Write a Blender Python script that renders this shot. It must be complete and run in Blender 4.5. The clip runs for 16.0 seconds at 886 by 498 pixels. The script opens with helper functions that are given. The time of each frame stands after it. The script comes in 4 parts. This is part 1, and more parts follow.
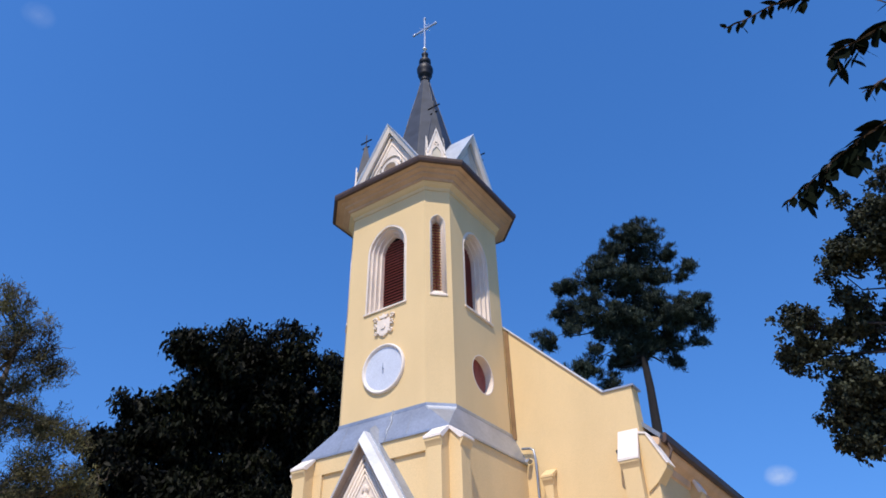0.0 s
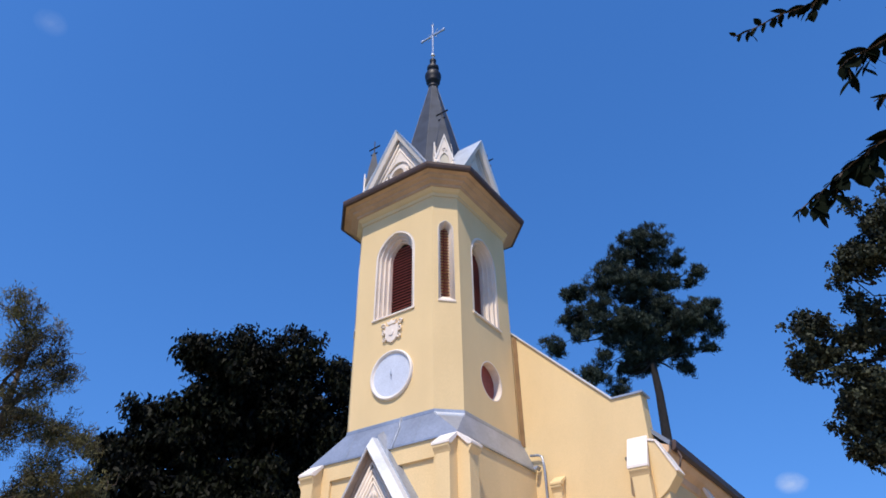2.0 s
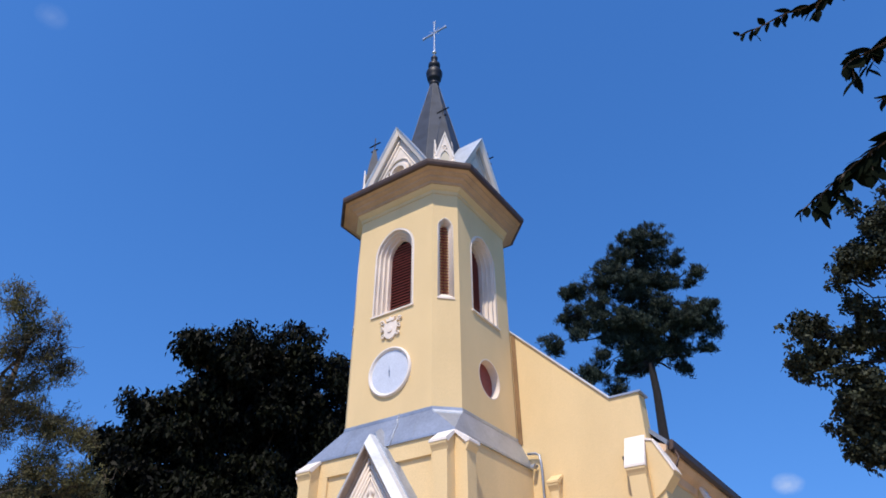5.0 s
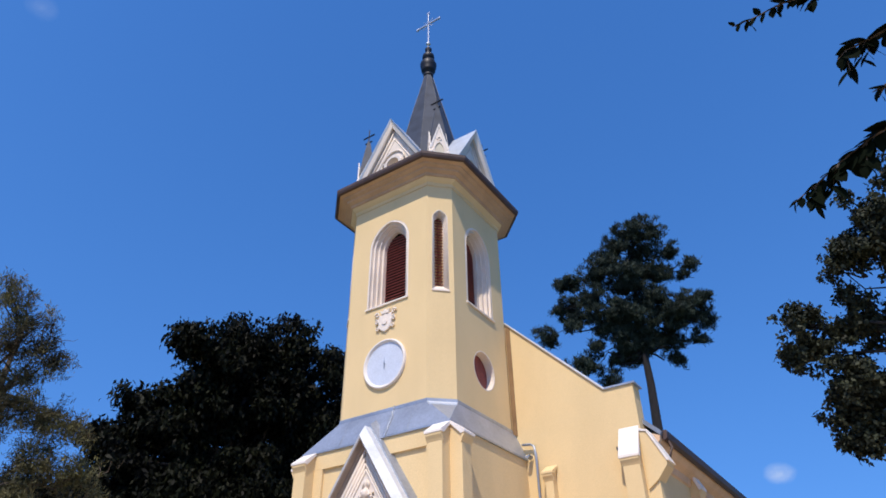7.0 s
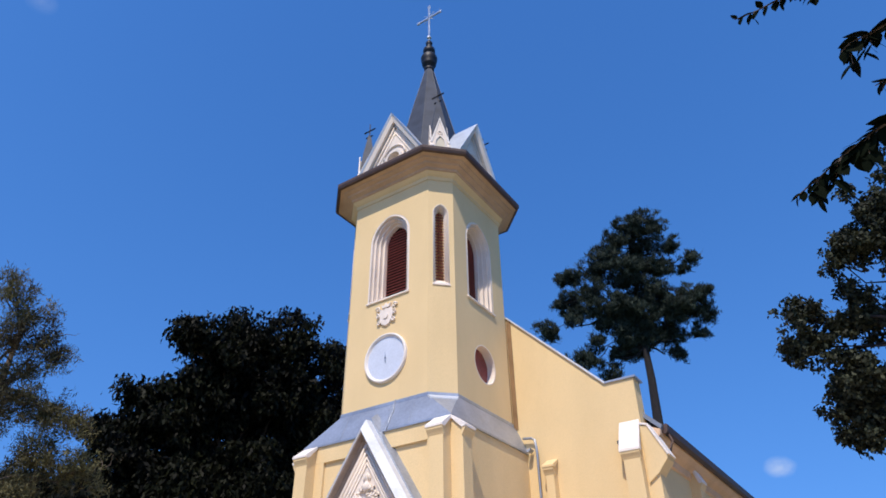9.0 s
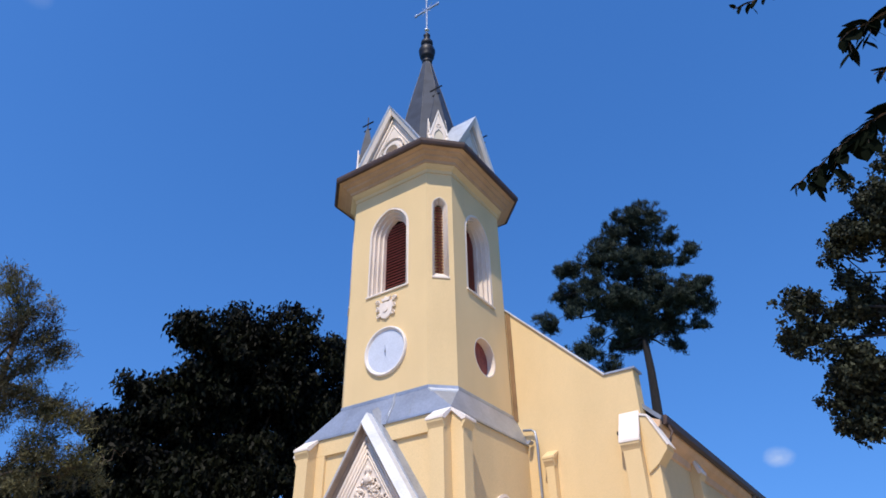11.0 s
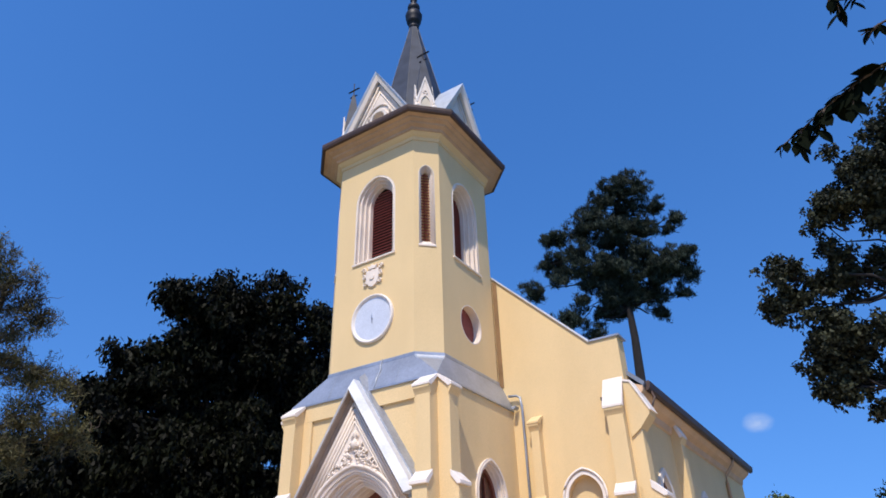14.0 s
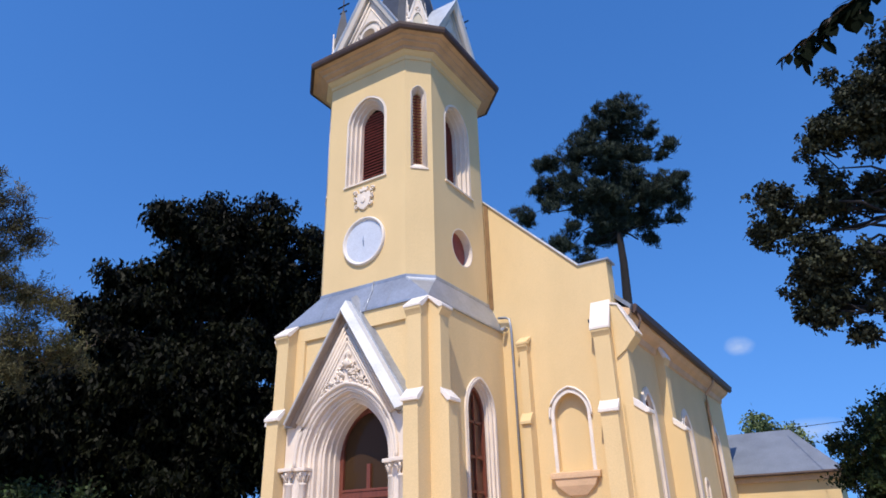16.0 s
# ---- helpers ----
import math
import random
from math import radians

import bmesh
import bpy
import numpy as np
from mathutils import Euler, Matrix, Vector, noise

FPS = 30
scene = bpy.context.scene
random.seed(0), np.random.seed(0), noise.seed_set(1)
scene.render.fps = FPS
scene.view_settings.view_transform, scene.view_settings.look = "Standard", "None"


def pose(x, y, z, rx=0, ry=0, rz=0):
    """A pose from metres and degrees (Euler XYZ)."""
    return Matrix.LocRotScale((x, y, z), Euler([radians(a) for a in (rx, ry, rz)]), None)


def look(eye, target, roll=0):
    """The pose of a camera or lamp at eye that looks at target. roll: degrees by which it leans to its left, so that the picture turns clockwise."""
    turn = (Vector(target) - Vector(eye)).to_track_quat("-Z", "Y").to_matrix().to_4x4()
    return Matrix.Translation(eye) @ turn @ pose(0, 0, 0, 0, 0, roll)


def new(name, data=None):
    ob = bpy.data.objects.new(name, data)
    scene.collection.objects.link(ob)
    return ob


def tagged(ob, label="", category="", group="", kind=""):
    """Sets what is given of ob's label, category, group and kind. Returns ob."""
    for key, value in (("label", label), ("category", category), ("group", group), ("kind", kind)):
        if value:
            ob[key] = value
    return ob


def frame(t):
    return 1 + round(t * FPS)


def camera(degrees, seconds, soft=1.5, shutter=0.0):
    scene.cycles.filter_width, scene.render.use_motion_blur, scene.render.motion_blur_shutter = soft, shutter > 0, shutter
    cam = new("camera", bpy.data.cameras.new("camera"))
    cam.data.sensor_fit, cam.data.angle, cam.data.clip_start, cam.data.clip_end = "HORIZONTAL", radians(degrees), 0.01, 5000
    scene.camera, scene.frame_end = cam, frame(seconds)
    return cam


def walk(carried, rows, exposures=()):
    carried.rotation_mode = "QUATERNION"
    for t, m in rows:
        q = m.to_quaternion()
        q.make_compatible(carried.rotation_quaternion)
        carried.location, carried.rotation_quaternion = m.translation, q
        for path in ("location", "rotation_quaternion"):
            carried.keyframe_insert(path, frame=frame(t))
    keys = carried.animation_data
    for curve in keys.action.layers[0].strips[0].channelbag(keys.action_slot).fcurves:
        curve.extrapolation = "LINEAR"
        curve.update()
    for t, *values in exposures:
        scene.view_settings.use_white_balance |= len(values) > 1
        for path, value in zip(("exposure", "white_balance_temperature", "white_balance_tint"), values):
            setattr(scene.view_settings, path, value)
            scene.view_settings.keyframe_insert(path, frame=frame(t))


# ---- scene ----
# ---- camera: held in the hand at one place, turning slowly and sinking a little ----
EYE = (10.628, -15.057, 1.6)


def aim(yaw, pitch, roll, dx, dy, dz):
    return pose(EYE[0] + dx, EYE[1] + dy, EYE[2] + dz, 90 + pitch, 0, yaw) @ pose(0, 0, 0, 0, 0, roll)


cam = camera(68.1, 16.0, soft=1.7)
PATH = [
    (0, aim(33.26, 34.80, -1.42, 0.017, 0.004, -0.010)),
    (0.5, aim(33.58, 34.93, -1.12, 0.020, -0.001, -0.003)),
    (1, aim(33.71, 34.98, -1.11, 0.021, -0.004, 0.001)),
    (1.5, aim(34.13, 35.14, -0.76, 0.021, -0.006, 0.004)),
    (2, aim(34.10, 35.28, -0.95, 0.020, -0.007, 0.006)),
    (2.5, aim(34.00, 35.31, -0.84, 0.019, -0.008, 0.006)),
    (3, aim(34.21, 35.35, -0.59, 0.017, -0.008, 0.007)),
    (3.5, aim(34.28, 35.33, -0.66, 0.016, -0.007, 0.006)),
    (4, aim(34.26, 35.24, -0.47, 0.014, -0.006, 0.006)),
    (6.5, aim(33.64, 34.67, -0.72, 0.004, -0.004, 0.004)),
    (7, aim(33.44, 34.40, -0.87, 0.002, -0.003, 0.004)),
    (7.5, aim(33.28, 34.04, -0.99, 0.001, -0.003, 0.004)),
    (8, aim(33.47, 33.86, -0.92, 0.000, -0.003, 0.004)),
    (8.5, aim(33.34, 33.91, -0.94, -0.000, -0.003, 0.004)),
    (9, aim(33.53, 33.90, -0.83, -0.001, -0.003, 0.004)),
    (11.5, aim(33.36, 33.20, -1.36, -0.003, 0.002, -0.003)),
    (12, aim(33.08, 33.16, -1.57, -0.003, 0.005, -0.006)),
    (12.5, aim(32.74, 32.85, -1.75, -0.004, 0.008, -0.010)),
    (13, aim(32.53, 32.24, -1.88, -0.006, 0.012, -0.015)),
    (13.5, aim(32.36, 31.34, -1.88, -0.008, 0.017, -0.021)),
    (14, aim(32.19, 30.58, -1.80, -0.011, 0.022, -0.028)),
    (14.5, aim(32.42, 29.39, -1.50, -0.015, 0.029, -0.036)),
    (15, aim(32.20, 27.77, -1.31, -0.021, 0.036, -0.045)),
    (15.5, aim(31.93, 26.26, -1.17, -0.027, 0.044, -0.055)),
    (16, aim(31.57, 24.02, -1.61, -0.035, 0.053, -0.065)),
]
walk(cam, PATH)

# ---- light ----
SUN = Vector((0.226, -0.69, 1.0)).normalized()
scene.view_settings.exposure = 0.0
world = bpy.data.worlds.new("sky")
scene.world = world
world.use_nodes = True
wn = world.node_tree.nodes
wl = world.node_tree.links
sky = wn.new("ShaderNodeTexSky")
sky.sky_type = "NISHITA"
sky.sun_disc = False
sky.sun_elevation = math.asin(SUN.z)
sky.sun_rotation = math.atan2(SUN.x, SUN.y)
sky.altitude = 300
sky.air_density = 1.0
sky.dust_density = 0.4
sky.ozone_density = 3.2
# the sky is sampled a little above each direction, as on a clear dry noon with little haze
way = wn.new("ShaderNodeTexCoord")
lift = wn.new("ShaderNodeMapping")
lift.inputs["Location"].default_value, lift.inputs["Scale"].default_value = (0, 0, 0.28), (1, 1, 0.70)
unit = wn.new("ShaderNodeVectorMath")
unit.operation = "NORMALIZE"
wl.new(way.outputs["Generated"], lift.inputs[0])
wl.new(lift.outputs[0], unit.inputs[0])
wl.new(unit.outputs[0], sky.inputs[0])
tone = wn.new("ShaderNodeHueSaturation")
tone.inputs["Hue"].default_value, tone.inputs["Saturation"].default_value = 0.508, 1.28
wl.new(sky.outputs[0], tone.inputs["Color"])
wl.new(tone.outputs[0], wn["Background"].inputs[0])
wn["Background"].inputs[1].default_value = 0.238
sun = new("sun", bpy.data.lights.new("sun", "SUN"))
sun.data.energy, sun.data.angle, sun.data.color = 4.45, radians(0.6), (1.0, 0.90, 0.77)
sun.matrix_world = look(SUN * 60, (0, 0, 0))


# ---- materials ----
def material(name, colour, rough=0.8, metal=0.0, vary=0.12, scale=1.5, grain=40.0, bump=0.15, tint=None, detail=5, stretch=(1, 1, 1), island=0.0, spec=0.4):
    """A surface with slow stains, fine grain and relief, in metres."""
    m = bpy.data.materials.new(name)
    m.use_nodes = True
    n, l = m.node_tree.nodes, m.node_tree.links
    b = n["Principled BSDF"]
    b.inputs["Roughness"].default_value, b.inputs["Metallic"].default_value = rough, metal
    b.inputs["Specular IOR Level"].default_value = spec
    co = n.new("ShaderNodeTexCoord")
    mp = n.new("ShaderNodeMapping")
    mp.inputs["Scale"].default_value = stretch
    l.new(co.outputs["Object"], mp.inputs[0])
    big, fine = n.new("ShaderNodeTexNoise"), n.new("ShaderNodeTexNoise")
    big.inputs["Scale"].default_value, big.inputs["Detail"].default_value = scale, detail
    fine.inputs["Scale"].default_value, fine.inputs["Detail"].default_value = grain, 4
    l.new(mp.outputs[0], big.inputs["Vector"])
    l.new(co.outputs["Object"], fine.inputs["Vector"])
    ramp = n.new("ShaderNodeValToRGB")
    dark = [c * (1 - vary) for c in (tint or colour)]
    light = [min(1, c * (1 + vary * 0.6)) for c in colour]
    ramp.color_ramp.elements[0].color, ramp.color_ramp.elements[1].color = (*dark, 1), (*light, 1)
    ramp.color_ramp.elements[0].position, ramp.color_ramp.elements[1].position = 0.3, 0.62
    l.new(big.outputs["Fac"], ramp.inputs[0])
    mix = n.new("ShaderNodeMix")
    mix.data_type, mix.blend_type = "RGBA", "MULTIPLY"
    mix.inputs["Factor"].default_value = 0.35
    l.new(ramp.outputs[0], mix.inputs["A"])
    l.new(fine.outputs["Fac"], mix.inputs["B"])
    out = mix.outputs["Result"]
    if island:
        geo = n.new("ShaderNodeNewGeometry")
        hsv = n.new("ShaderNodeHueSaturation")
        mr = n.new("ShaderNodeMapRange")
        mr.inputs["To Min"].default_value, mr.inputs["To Max"].default_value = 1 - island, 1 + island
        l.new(geo.outputs["Random Per Island"], mr.inputs[0])
        l.new(mr.outputs[0], hsv.inputs["Value"])
        l.new(out, hsv.inputs["Color"])
        out = hsv.outputs[0]
    l.new(out, b.inputs["Base Color"])
    bp = n.new("ShaderNodeBump")
    bp.inputs["Strength"].default_value, bp.inputs["Distance"].default_value = bump, 0.01
    l.new(fine.outputs["Fac"], bp.inputs["Height"])
    l.new(bp.outputs[0], b.inputs["Normal"])
    return m


YELLOW = material("yellow_plaster", (0.86, 0.635, 0.34), 0.9, vary=0.045, scale=1.0, grain=60, bump=0.2, spec=0.2, stretch=(1, 1, 0.4))
TRIM = material("white_trim", (0.90, 0.78, 0.67), 0.8, vary=0.08, scale=1.6, grain=50, bump=0.15, spec=0.25)
CAPWHITE = material("white_cap", (0.93, 0.84, 0.76), 0.75, vary=0.08, scale=3, grain=50)
ZINC = material("zinc_sheet", (0.44, 0.47, 0.53), 0.42, 0.55, vary=0.14, scale=1.3, grain=14, bump=0.06)
ZINCPALE = material("pale_zinc", (0.74, 0.75, 0.78), 0.48, 0.15, vary=0.12, scale=2.0, grain=14, bump=0.06)
SLATE = material("dark_spire_sheet", (0.042, 0.049, 0.068), 0.55, 0.1, vary=0.3, scale=2.5, grain=25, bump=0.2)
GUTTER = material("brown_gutter", (0.085, 0.050, 0.040), 0.6, 0.0, vary=0.2, scale=3, grain=30, bump=0.05)
NICHE = material("cream_plaster", (0.78, 0.68, 0.52), 0.9, vary=0.06, scale=1.5, grain=50)
COPING = material("coping_sheet", (0.64, 0.68, 0.74), 0.42, 0.25, vary=0.12, scale=2.0, grain=14, bump=0.06)
# ochre made browner and duller to take in the shade under the gutter
CORNICE = material("shade_toned_ochre", (0.60, 0.40, 0.25), 0.85, vary=0.14, scale=1.5, grain=40)
SOFFIT = material("soffit_paint", (0.76, 0.51, 0.32), 0.85, vary=0.1, scale=1.5, grain=40)
# white trim darkened to taupe: shade below the portal coping, held in the colour
FASCIA = material("shade_taupe", (0.36, 0.28, 0.22), 0.7, vary=0.15, scale=2.5, grain=40, bump=0.1)
JOINT = material("brown_joint", (0.30, 0.175, 0.08), 0.85, vary=0.2, scale=2, grain=40)
LOUVRE = material("oxblood_louvre", (0.31, 0.07, 0.055), 0.55, vary=0.25, scale=6, grain=40, stretch=(1, 1, 8))
DOORWOOD = material("red_brown_wood", (0.19, 0.055, 0.035), 0.45, vary=0.25, scale=4, grain=60, stretch=(6, 6, 0.7))
DIAL = material("dial_white", (0.66, 0.70, 0.80), 0.55, vary=0.05, scale=2, grain=30, bump=0.03)
IRON = material("black_iron", (0.03, 0.03, 0.035), 0.5, 0.6, vary=0.2)
STEEL = material("bright_cross_metal", (0.62, 0.64, 0.68), 0.35, 0.8, vary=0.2, scale=6)
ROOF = material("grey_roof_sheet", (0.23, 0.26, 0.32), 0.55, 0.25, vary=0.15, scale=1.2, grain=20)
BARK = material("bark", (0.10, 0.075, 0.055), 0.95, vary=0.4, scale=6, grain=30, bump=0.8, stretch=(3, 3, 0.6))
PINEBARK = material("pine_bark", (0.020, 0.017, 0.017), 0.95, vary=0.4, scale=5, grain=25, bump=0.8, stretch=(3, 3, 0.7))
# dark green taken down near black to hold the deep shade within the crown
LEAFDARK = material("crown_shade_leaf", (0.0066, 0.0076, 0.0032), 0.55, vary=0.75, scale=0.5, island=0.8, spec=0.08)
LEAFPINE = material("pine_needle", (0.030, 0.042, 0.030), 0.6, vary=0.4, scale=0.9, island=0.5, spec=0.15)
LEAFOLIVE = material("olive_leaf", (0.125, 0.115, 0.05), 0.6, vary=0.4, scale=0.9, island=0.6, tint=(0.06, 0.05, 0.038), spec=0.15)
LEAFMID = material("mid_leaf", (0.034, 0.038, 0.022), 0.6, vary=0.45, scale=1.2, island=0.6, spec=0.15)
LEAFFAR = material("pale_far_leaf", (0.15, 0.19, 0.085), 0.6, vary=0.35, scale=0.8, island=0.4, spec=0.15)
LEAFYOUNG = material("deep_green_leaf", (0.030, 0.046, 0.014), 0.6, vary=0.5, scale=1.2, island=0.6, spec=0.15)
# almost black, so the backlit silhouette is in the leaf colour itself
LEAFNEAR = material("silhouette_leaf", (0.004, 0.007, 0.003), 0.75, vary=0.3, scale=30, grain=200, spec=0.03)
GRASS = material("grass", (0.09, 0.13, 0.04), 0.9, vary=0.4, scale=0.3, grain=15, bump=0.6)
GRAVEL = material("bounce_gravel", (0.65, 0.50, 0.34), 0.95, vary=0.25, scale=2, grain=90, bump=0.6)

# brown base colour stands in for mirrored surroundings; true reflection kept weak
GLASS = bpy.data.materials.new("reflection_brown_glass")
GLASS.use_nodes = True
gb = GLASS.node_tree.nodes["Principled BSDF"]
gb.inputs["Base Color"].default_value = (0.05, 0.028, 0.014, 1)
gb.inputs["Roughness"].default_value = 0.12
gb.inputs["Specular IOR Level"].default_value = 0.1
BROWNPANE = material("brown_pane", (0.15, 0.070, 0.042), 0.3, vary=0.3, scale=2.0, grain=8, bump=0.02)
DARK = material("interior_shade", (0.02, 0.016, 0.014), 0.9)


# ---- mesh tools ----
class Shape:
    """Collects the faces of one part."""

    def __init__(self):
        self.v, self.f = [], []

    def add(self, verts, faces):
        k = len(self.v)
        self.v += [tuple(p) for p in verts]
        self.f += [tuple(i + k for i in q) for q in faces]
        return self

    def box(self, x0, x1, y0, y1, z0, z1, m=None):
        pts = [Vector((x, y, z)) for z in (z0, z1) for y in (y0, y1) for x in (x0, x1)]
        if m:
            pts = [m @ p for p in pts]
        return self.add(pts, [(0, 2, 3, 1), (4, 5, 7, 6), (0, 1, 5, 4), (2, 6, 7, 3), (0, 4, 6, 2), (1, 3, 7, 5)])

    def prism(self, poly, n0, n1, m=None):
        """A 2D outline (u, v), counter-clockwise, pushed from depth n0 to n1. Points are (u, n, v) before m."""
        k = len(poly)
        pts = [Vector((u, n0, v)) for u, v in poly] + [Vector((u, n1, v)) for u, v in poly]
        if m:
            pts = [m @ p for p in pts]
        faces = [tuple(range(k)), tuple(reversed(range(k, 2 * k)))]
        faces += [((i + 1) % k, i, i + k, (i + 1) % k + k) for i in range(k)]
        return self.add(pts, faces)

    def ring(self, outer, inner, n0, n1, m=None, closed=False):
        """A band between two outlines of equally many points, from depth n0 (front) to n1 (back)."""
        k = len(outer)
        pts = [Vector((u, n, v)) for line, n in ((outer, n0), (inner, n0), (inner, n1), (outer, n1)) for u, v in line]
        if m:
            pts = [m @ p for p in pts]
        faces = []
        for i in range(k if closed else k - 1):
            j = (i + 1) % k
            for s in range(4):
                e = (s + 1) % 4
                faces.append((s * k + i, s * k + j, e * k + j, e * k + i))
        if not closed:
            faces += [(0, k, 2 * k, 3 * k), (4 * k - 1, 3 * k - 1, 2 * k - 1, k - 1)]
        return self.add(pts, faces)

    def loft(self, loops, closed=True, caps=True):
        k = len(loops[0])
        pts = [p for loop in loops for p in loop]
        faces = [(a * k + i, a * k + (i + 1) % k, (a + 1) * k + (i + 1) % k, (a + 1) * k + i) for a in range(len(loops) - 1) for i in range(k if closed else k - 1)]
        if caps:
            faces += [tuple(reversed(range(k))), tuple(range((len(loops) - 1) * k, len(loops) * k))]
        return self.add(pts, faces)

    def lathe(self, x, y, rows, k=16):
        return self.loft([[(x + r * math.cos(2 * math.pi * i / k), y + r * math.sin(2 * math.pi * i / k), z) for i in range(k)] for r, z in rows])

    def tube(self, pts, radii, k=6):
        pts = [Vector(p) for p in pts]
        loops = []
        for i, p in enumerate(pts):
            d = (pts[min(i + 1, len(pts) - 1)] - pts[max(i - 1, 0)]).normalized()
            a = d.orthogonal().normalized() if abs(d.z) > 0.9 else d.cross(Vector((0, 0, 1))).normalized()
            b = d.cross(a)
            r = radii[i] if hasattr(radii, "__len__") else radii
            loops.append([p + r * (math.cos(2 * math.pi * j / k) * a + math.sin(2 * math.pi * j / k) * b) for j in range(k)])
        return self.loft(loops)


def link(name, shape, mat, parent=None, label="", bevel=0.0, smooth=False):
    me = bpy.data.meshes.new(name)
    me.from_pydata(shape.v, [], shape.f)
    me.materials.append(mat)
    bm = bmesh.new()
    bm.from_mesh(me)
    bmesh.ops.recalc_face_normals(bm, faces=bm.faces)
    if bevel:
        es = [e for e in bm.edges if len(e.link_faces) == 2 and e.calc_face_angle(0) > 0.6]
        bmesh.ops.bevel(bm, geom=es, offset=bevel, segments=2, affect="EDGES", profile=0.6, clamp_overlap=True)
    bm.to_mesh(me)
    bm.free()
    if smooth:
        me.polygons.foreach_set("use_smooth", [True] * len(me.polygons))
        me.update()
    ob = new(name, me)
    ob.parent = parent
    return tagged(ob, label)


def part(name, shape, mat, parent, label="", bevel=0.0, smooth=False):
    return link(name, shape, mat, parent, label, bevel, smooth)


def empty(name, parent=None, label="", category="", group="", kind="", m=None):
    ob = new(name)
    ob.empty_display_size = 0.2
    ob.parent = parent
    if m:
        ob.matrix_basis = m
    return tagged(ob, label, category, group, kind)


def panel(name, outline, holes, depth, m, mat, parent, label=""):
    """A wall with openings through it: outline and holes in (u, v), front at depth 0, back at depth."""
    bm = bmesh.new()
    for line in (outline, *holes):
        vs = [bm.verts.new((u, 0, v)) for u, v in line]
        for i in range(len(vs)):
            bm.edges.new((vs[i], vs[(i + 1) % len(vs)]))
    bmesh.ops.triangle_fill(bm, use_beauty=True, use_dissolve=False, edges=bm.edges[:])
    out = bmesh.ops.extrude_face_region(bm, geom=bm.faces[:])
    bmesh.ops.translate(bm, vec=(0, depth, 0), verts=[g for g in out["geom"] if isinstance(g, bmesh.types.BMVert)])
    bmesh.ops.recalc_face_normals(bm, faces=bm.faces)
    bm.transform(m)
    me = bpy.data.meshes.new(name)
    bm.to_mesh(me)
    bm.free()
    me.materials.append(mat)
    ob = new(name, me)
    ob.parent = parent
    return tagged(ob, label)


def arch(w, z0, zs, za, k=9, u0=0.0):
    """A pointed opening: half width w, sill z0, springing zs, apex za. Open at the sill."""
    h = za - zs
    r = (w * w + h * h) / (2 * w)
    end = math.asin(min(1, h / r)) if r > w else math.pi / 2
    if r < w:
        r, end = w, math.pi / 2
    right = [(u0 + w - r + r * math.cos(end * i / k), zs + (h / math.sin(end) if r <= w else r) * math.sin(end * i / k)) for i in range(k + 1)]
    left = [(2 * u0 - u, v) for u, v in reversed(right[:-1])]
    return [(u0 + w, z0), *right, *left, (u0 - w, z0)]


def circle(u, v, r, k=32):
    return [(u + r * math.cos(2 * math.pi * i / k), v + r * math.sin(2 * math.pi * i / k)) for i in range(k)]


def rect(u0, u1, v0, v1):
    return [(u0, v0), (u1, v0), (u1, v1), (u0, v1)]


FRONT = Matrix.Identity(4)  # u to +x, depth to +y


def side(turn, x=0.0, y=0.0):
    """A wall frame turned about z; its front looks to -y before the turn."""
    return pose(x, y, 0, 0, 0, turn)


def octagon(half, cut, z):
    h, g = half, half - cut
    return [(g, -h, z), (h, -g, z), (h, g, z), (g, h, z), (-g, h, z), (-h, g, z), (-h, -g, z), (-g, -h, z)]


# ---- ground ----
gs = Shape()
R = 2500.0
gs.add([(-R, -R, 0), (R, -R, 0), (R, R, 0), (-R, R, 0)], [(0, 1, 2, 3)])
tagged(link("ground", gs, GRASS), "mown green churchyard grass reaching far away", "ground", kind="structure")
# unseen slab, added pale and warm to throw light up onto shaded walls
tagged(link("pavement", Shape().box(-7, 17, -30, 13, 0.0, 0.02), GRAVEL), "unseen pale ground added to bounce warm light onto the church", "pavement", kind="structure")

# ---- church ----
church = empty("church", None, "pale yellow plastered church with a front tower and dark spire", "church")
A, C = 2.0, 0.56          # tower shaft: half width, cut corner
ZB, ZC = 7.85, 15.42      # shaft foot, cornice underside edge
W, BW = 2.34, 0.40        # tower base: half width, buttress width
P1, P2 = 0.33, 0.50       # buttress projections
YG, XW = 1.58, 5.64       # nave front wall, nave half width
GAP = 0.55                # wall thickness


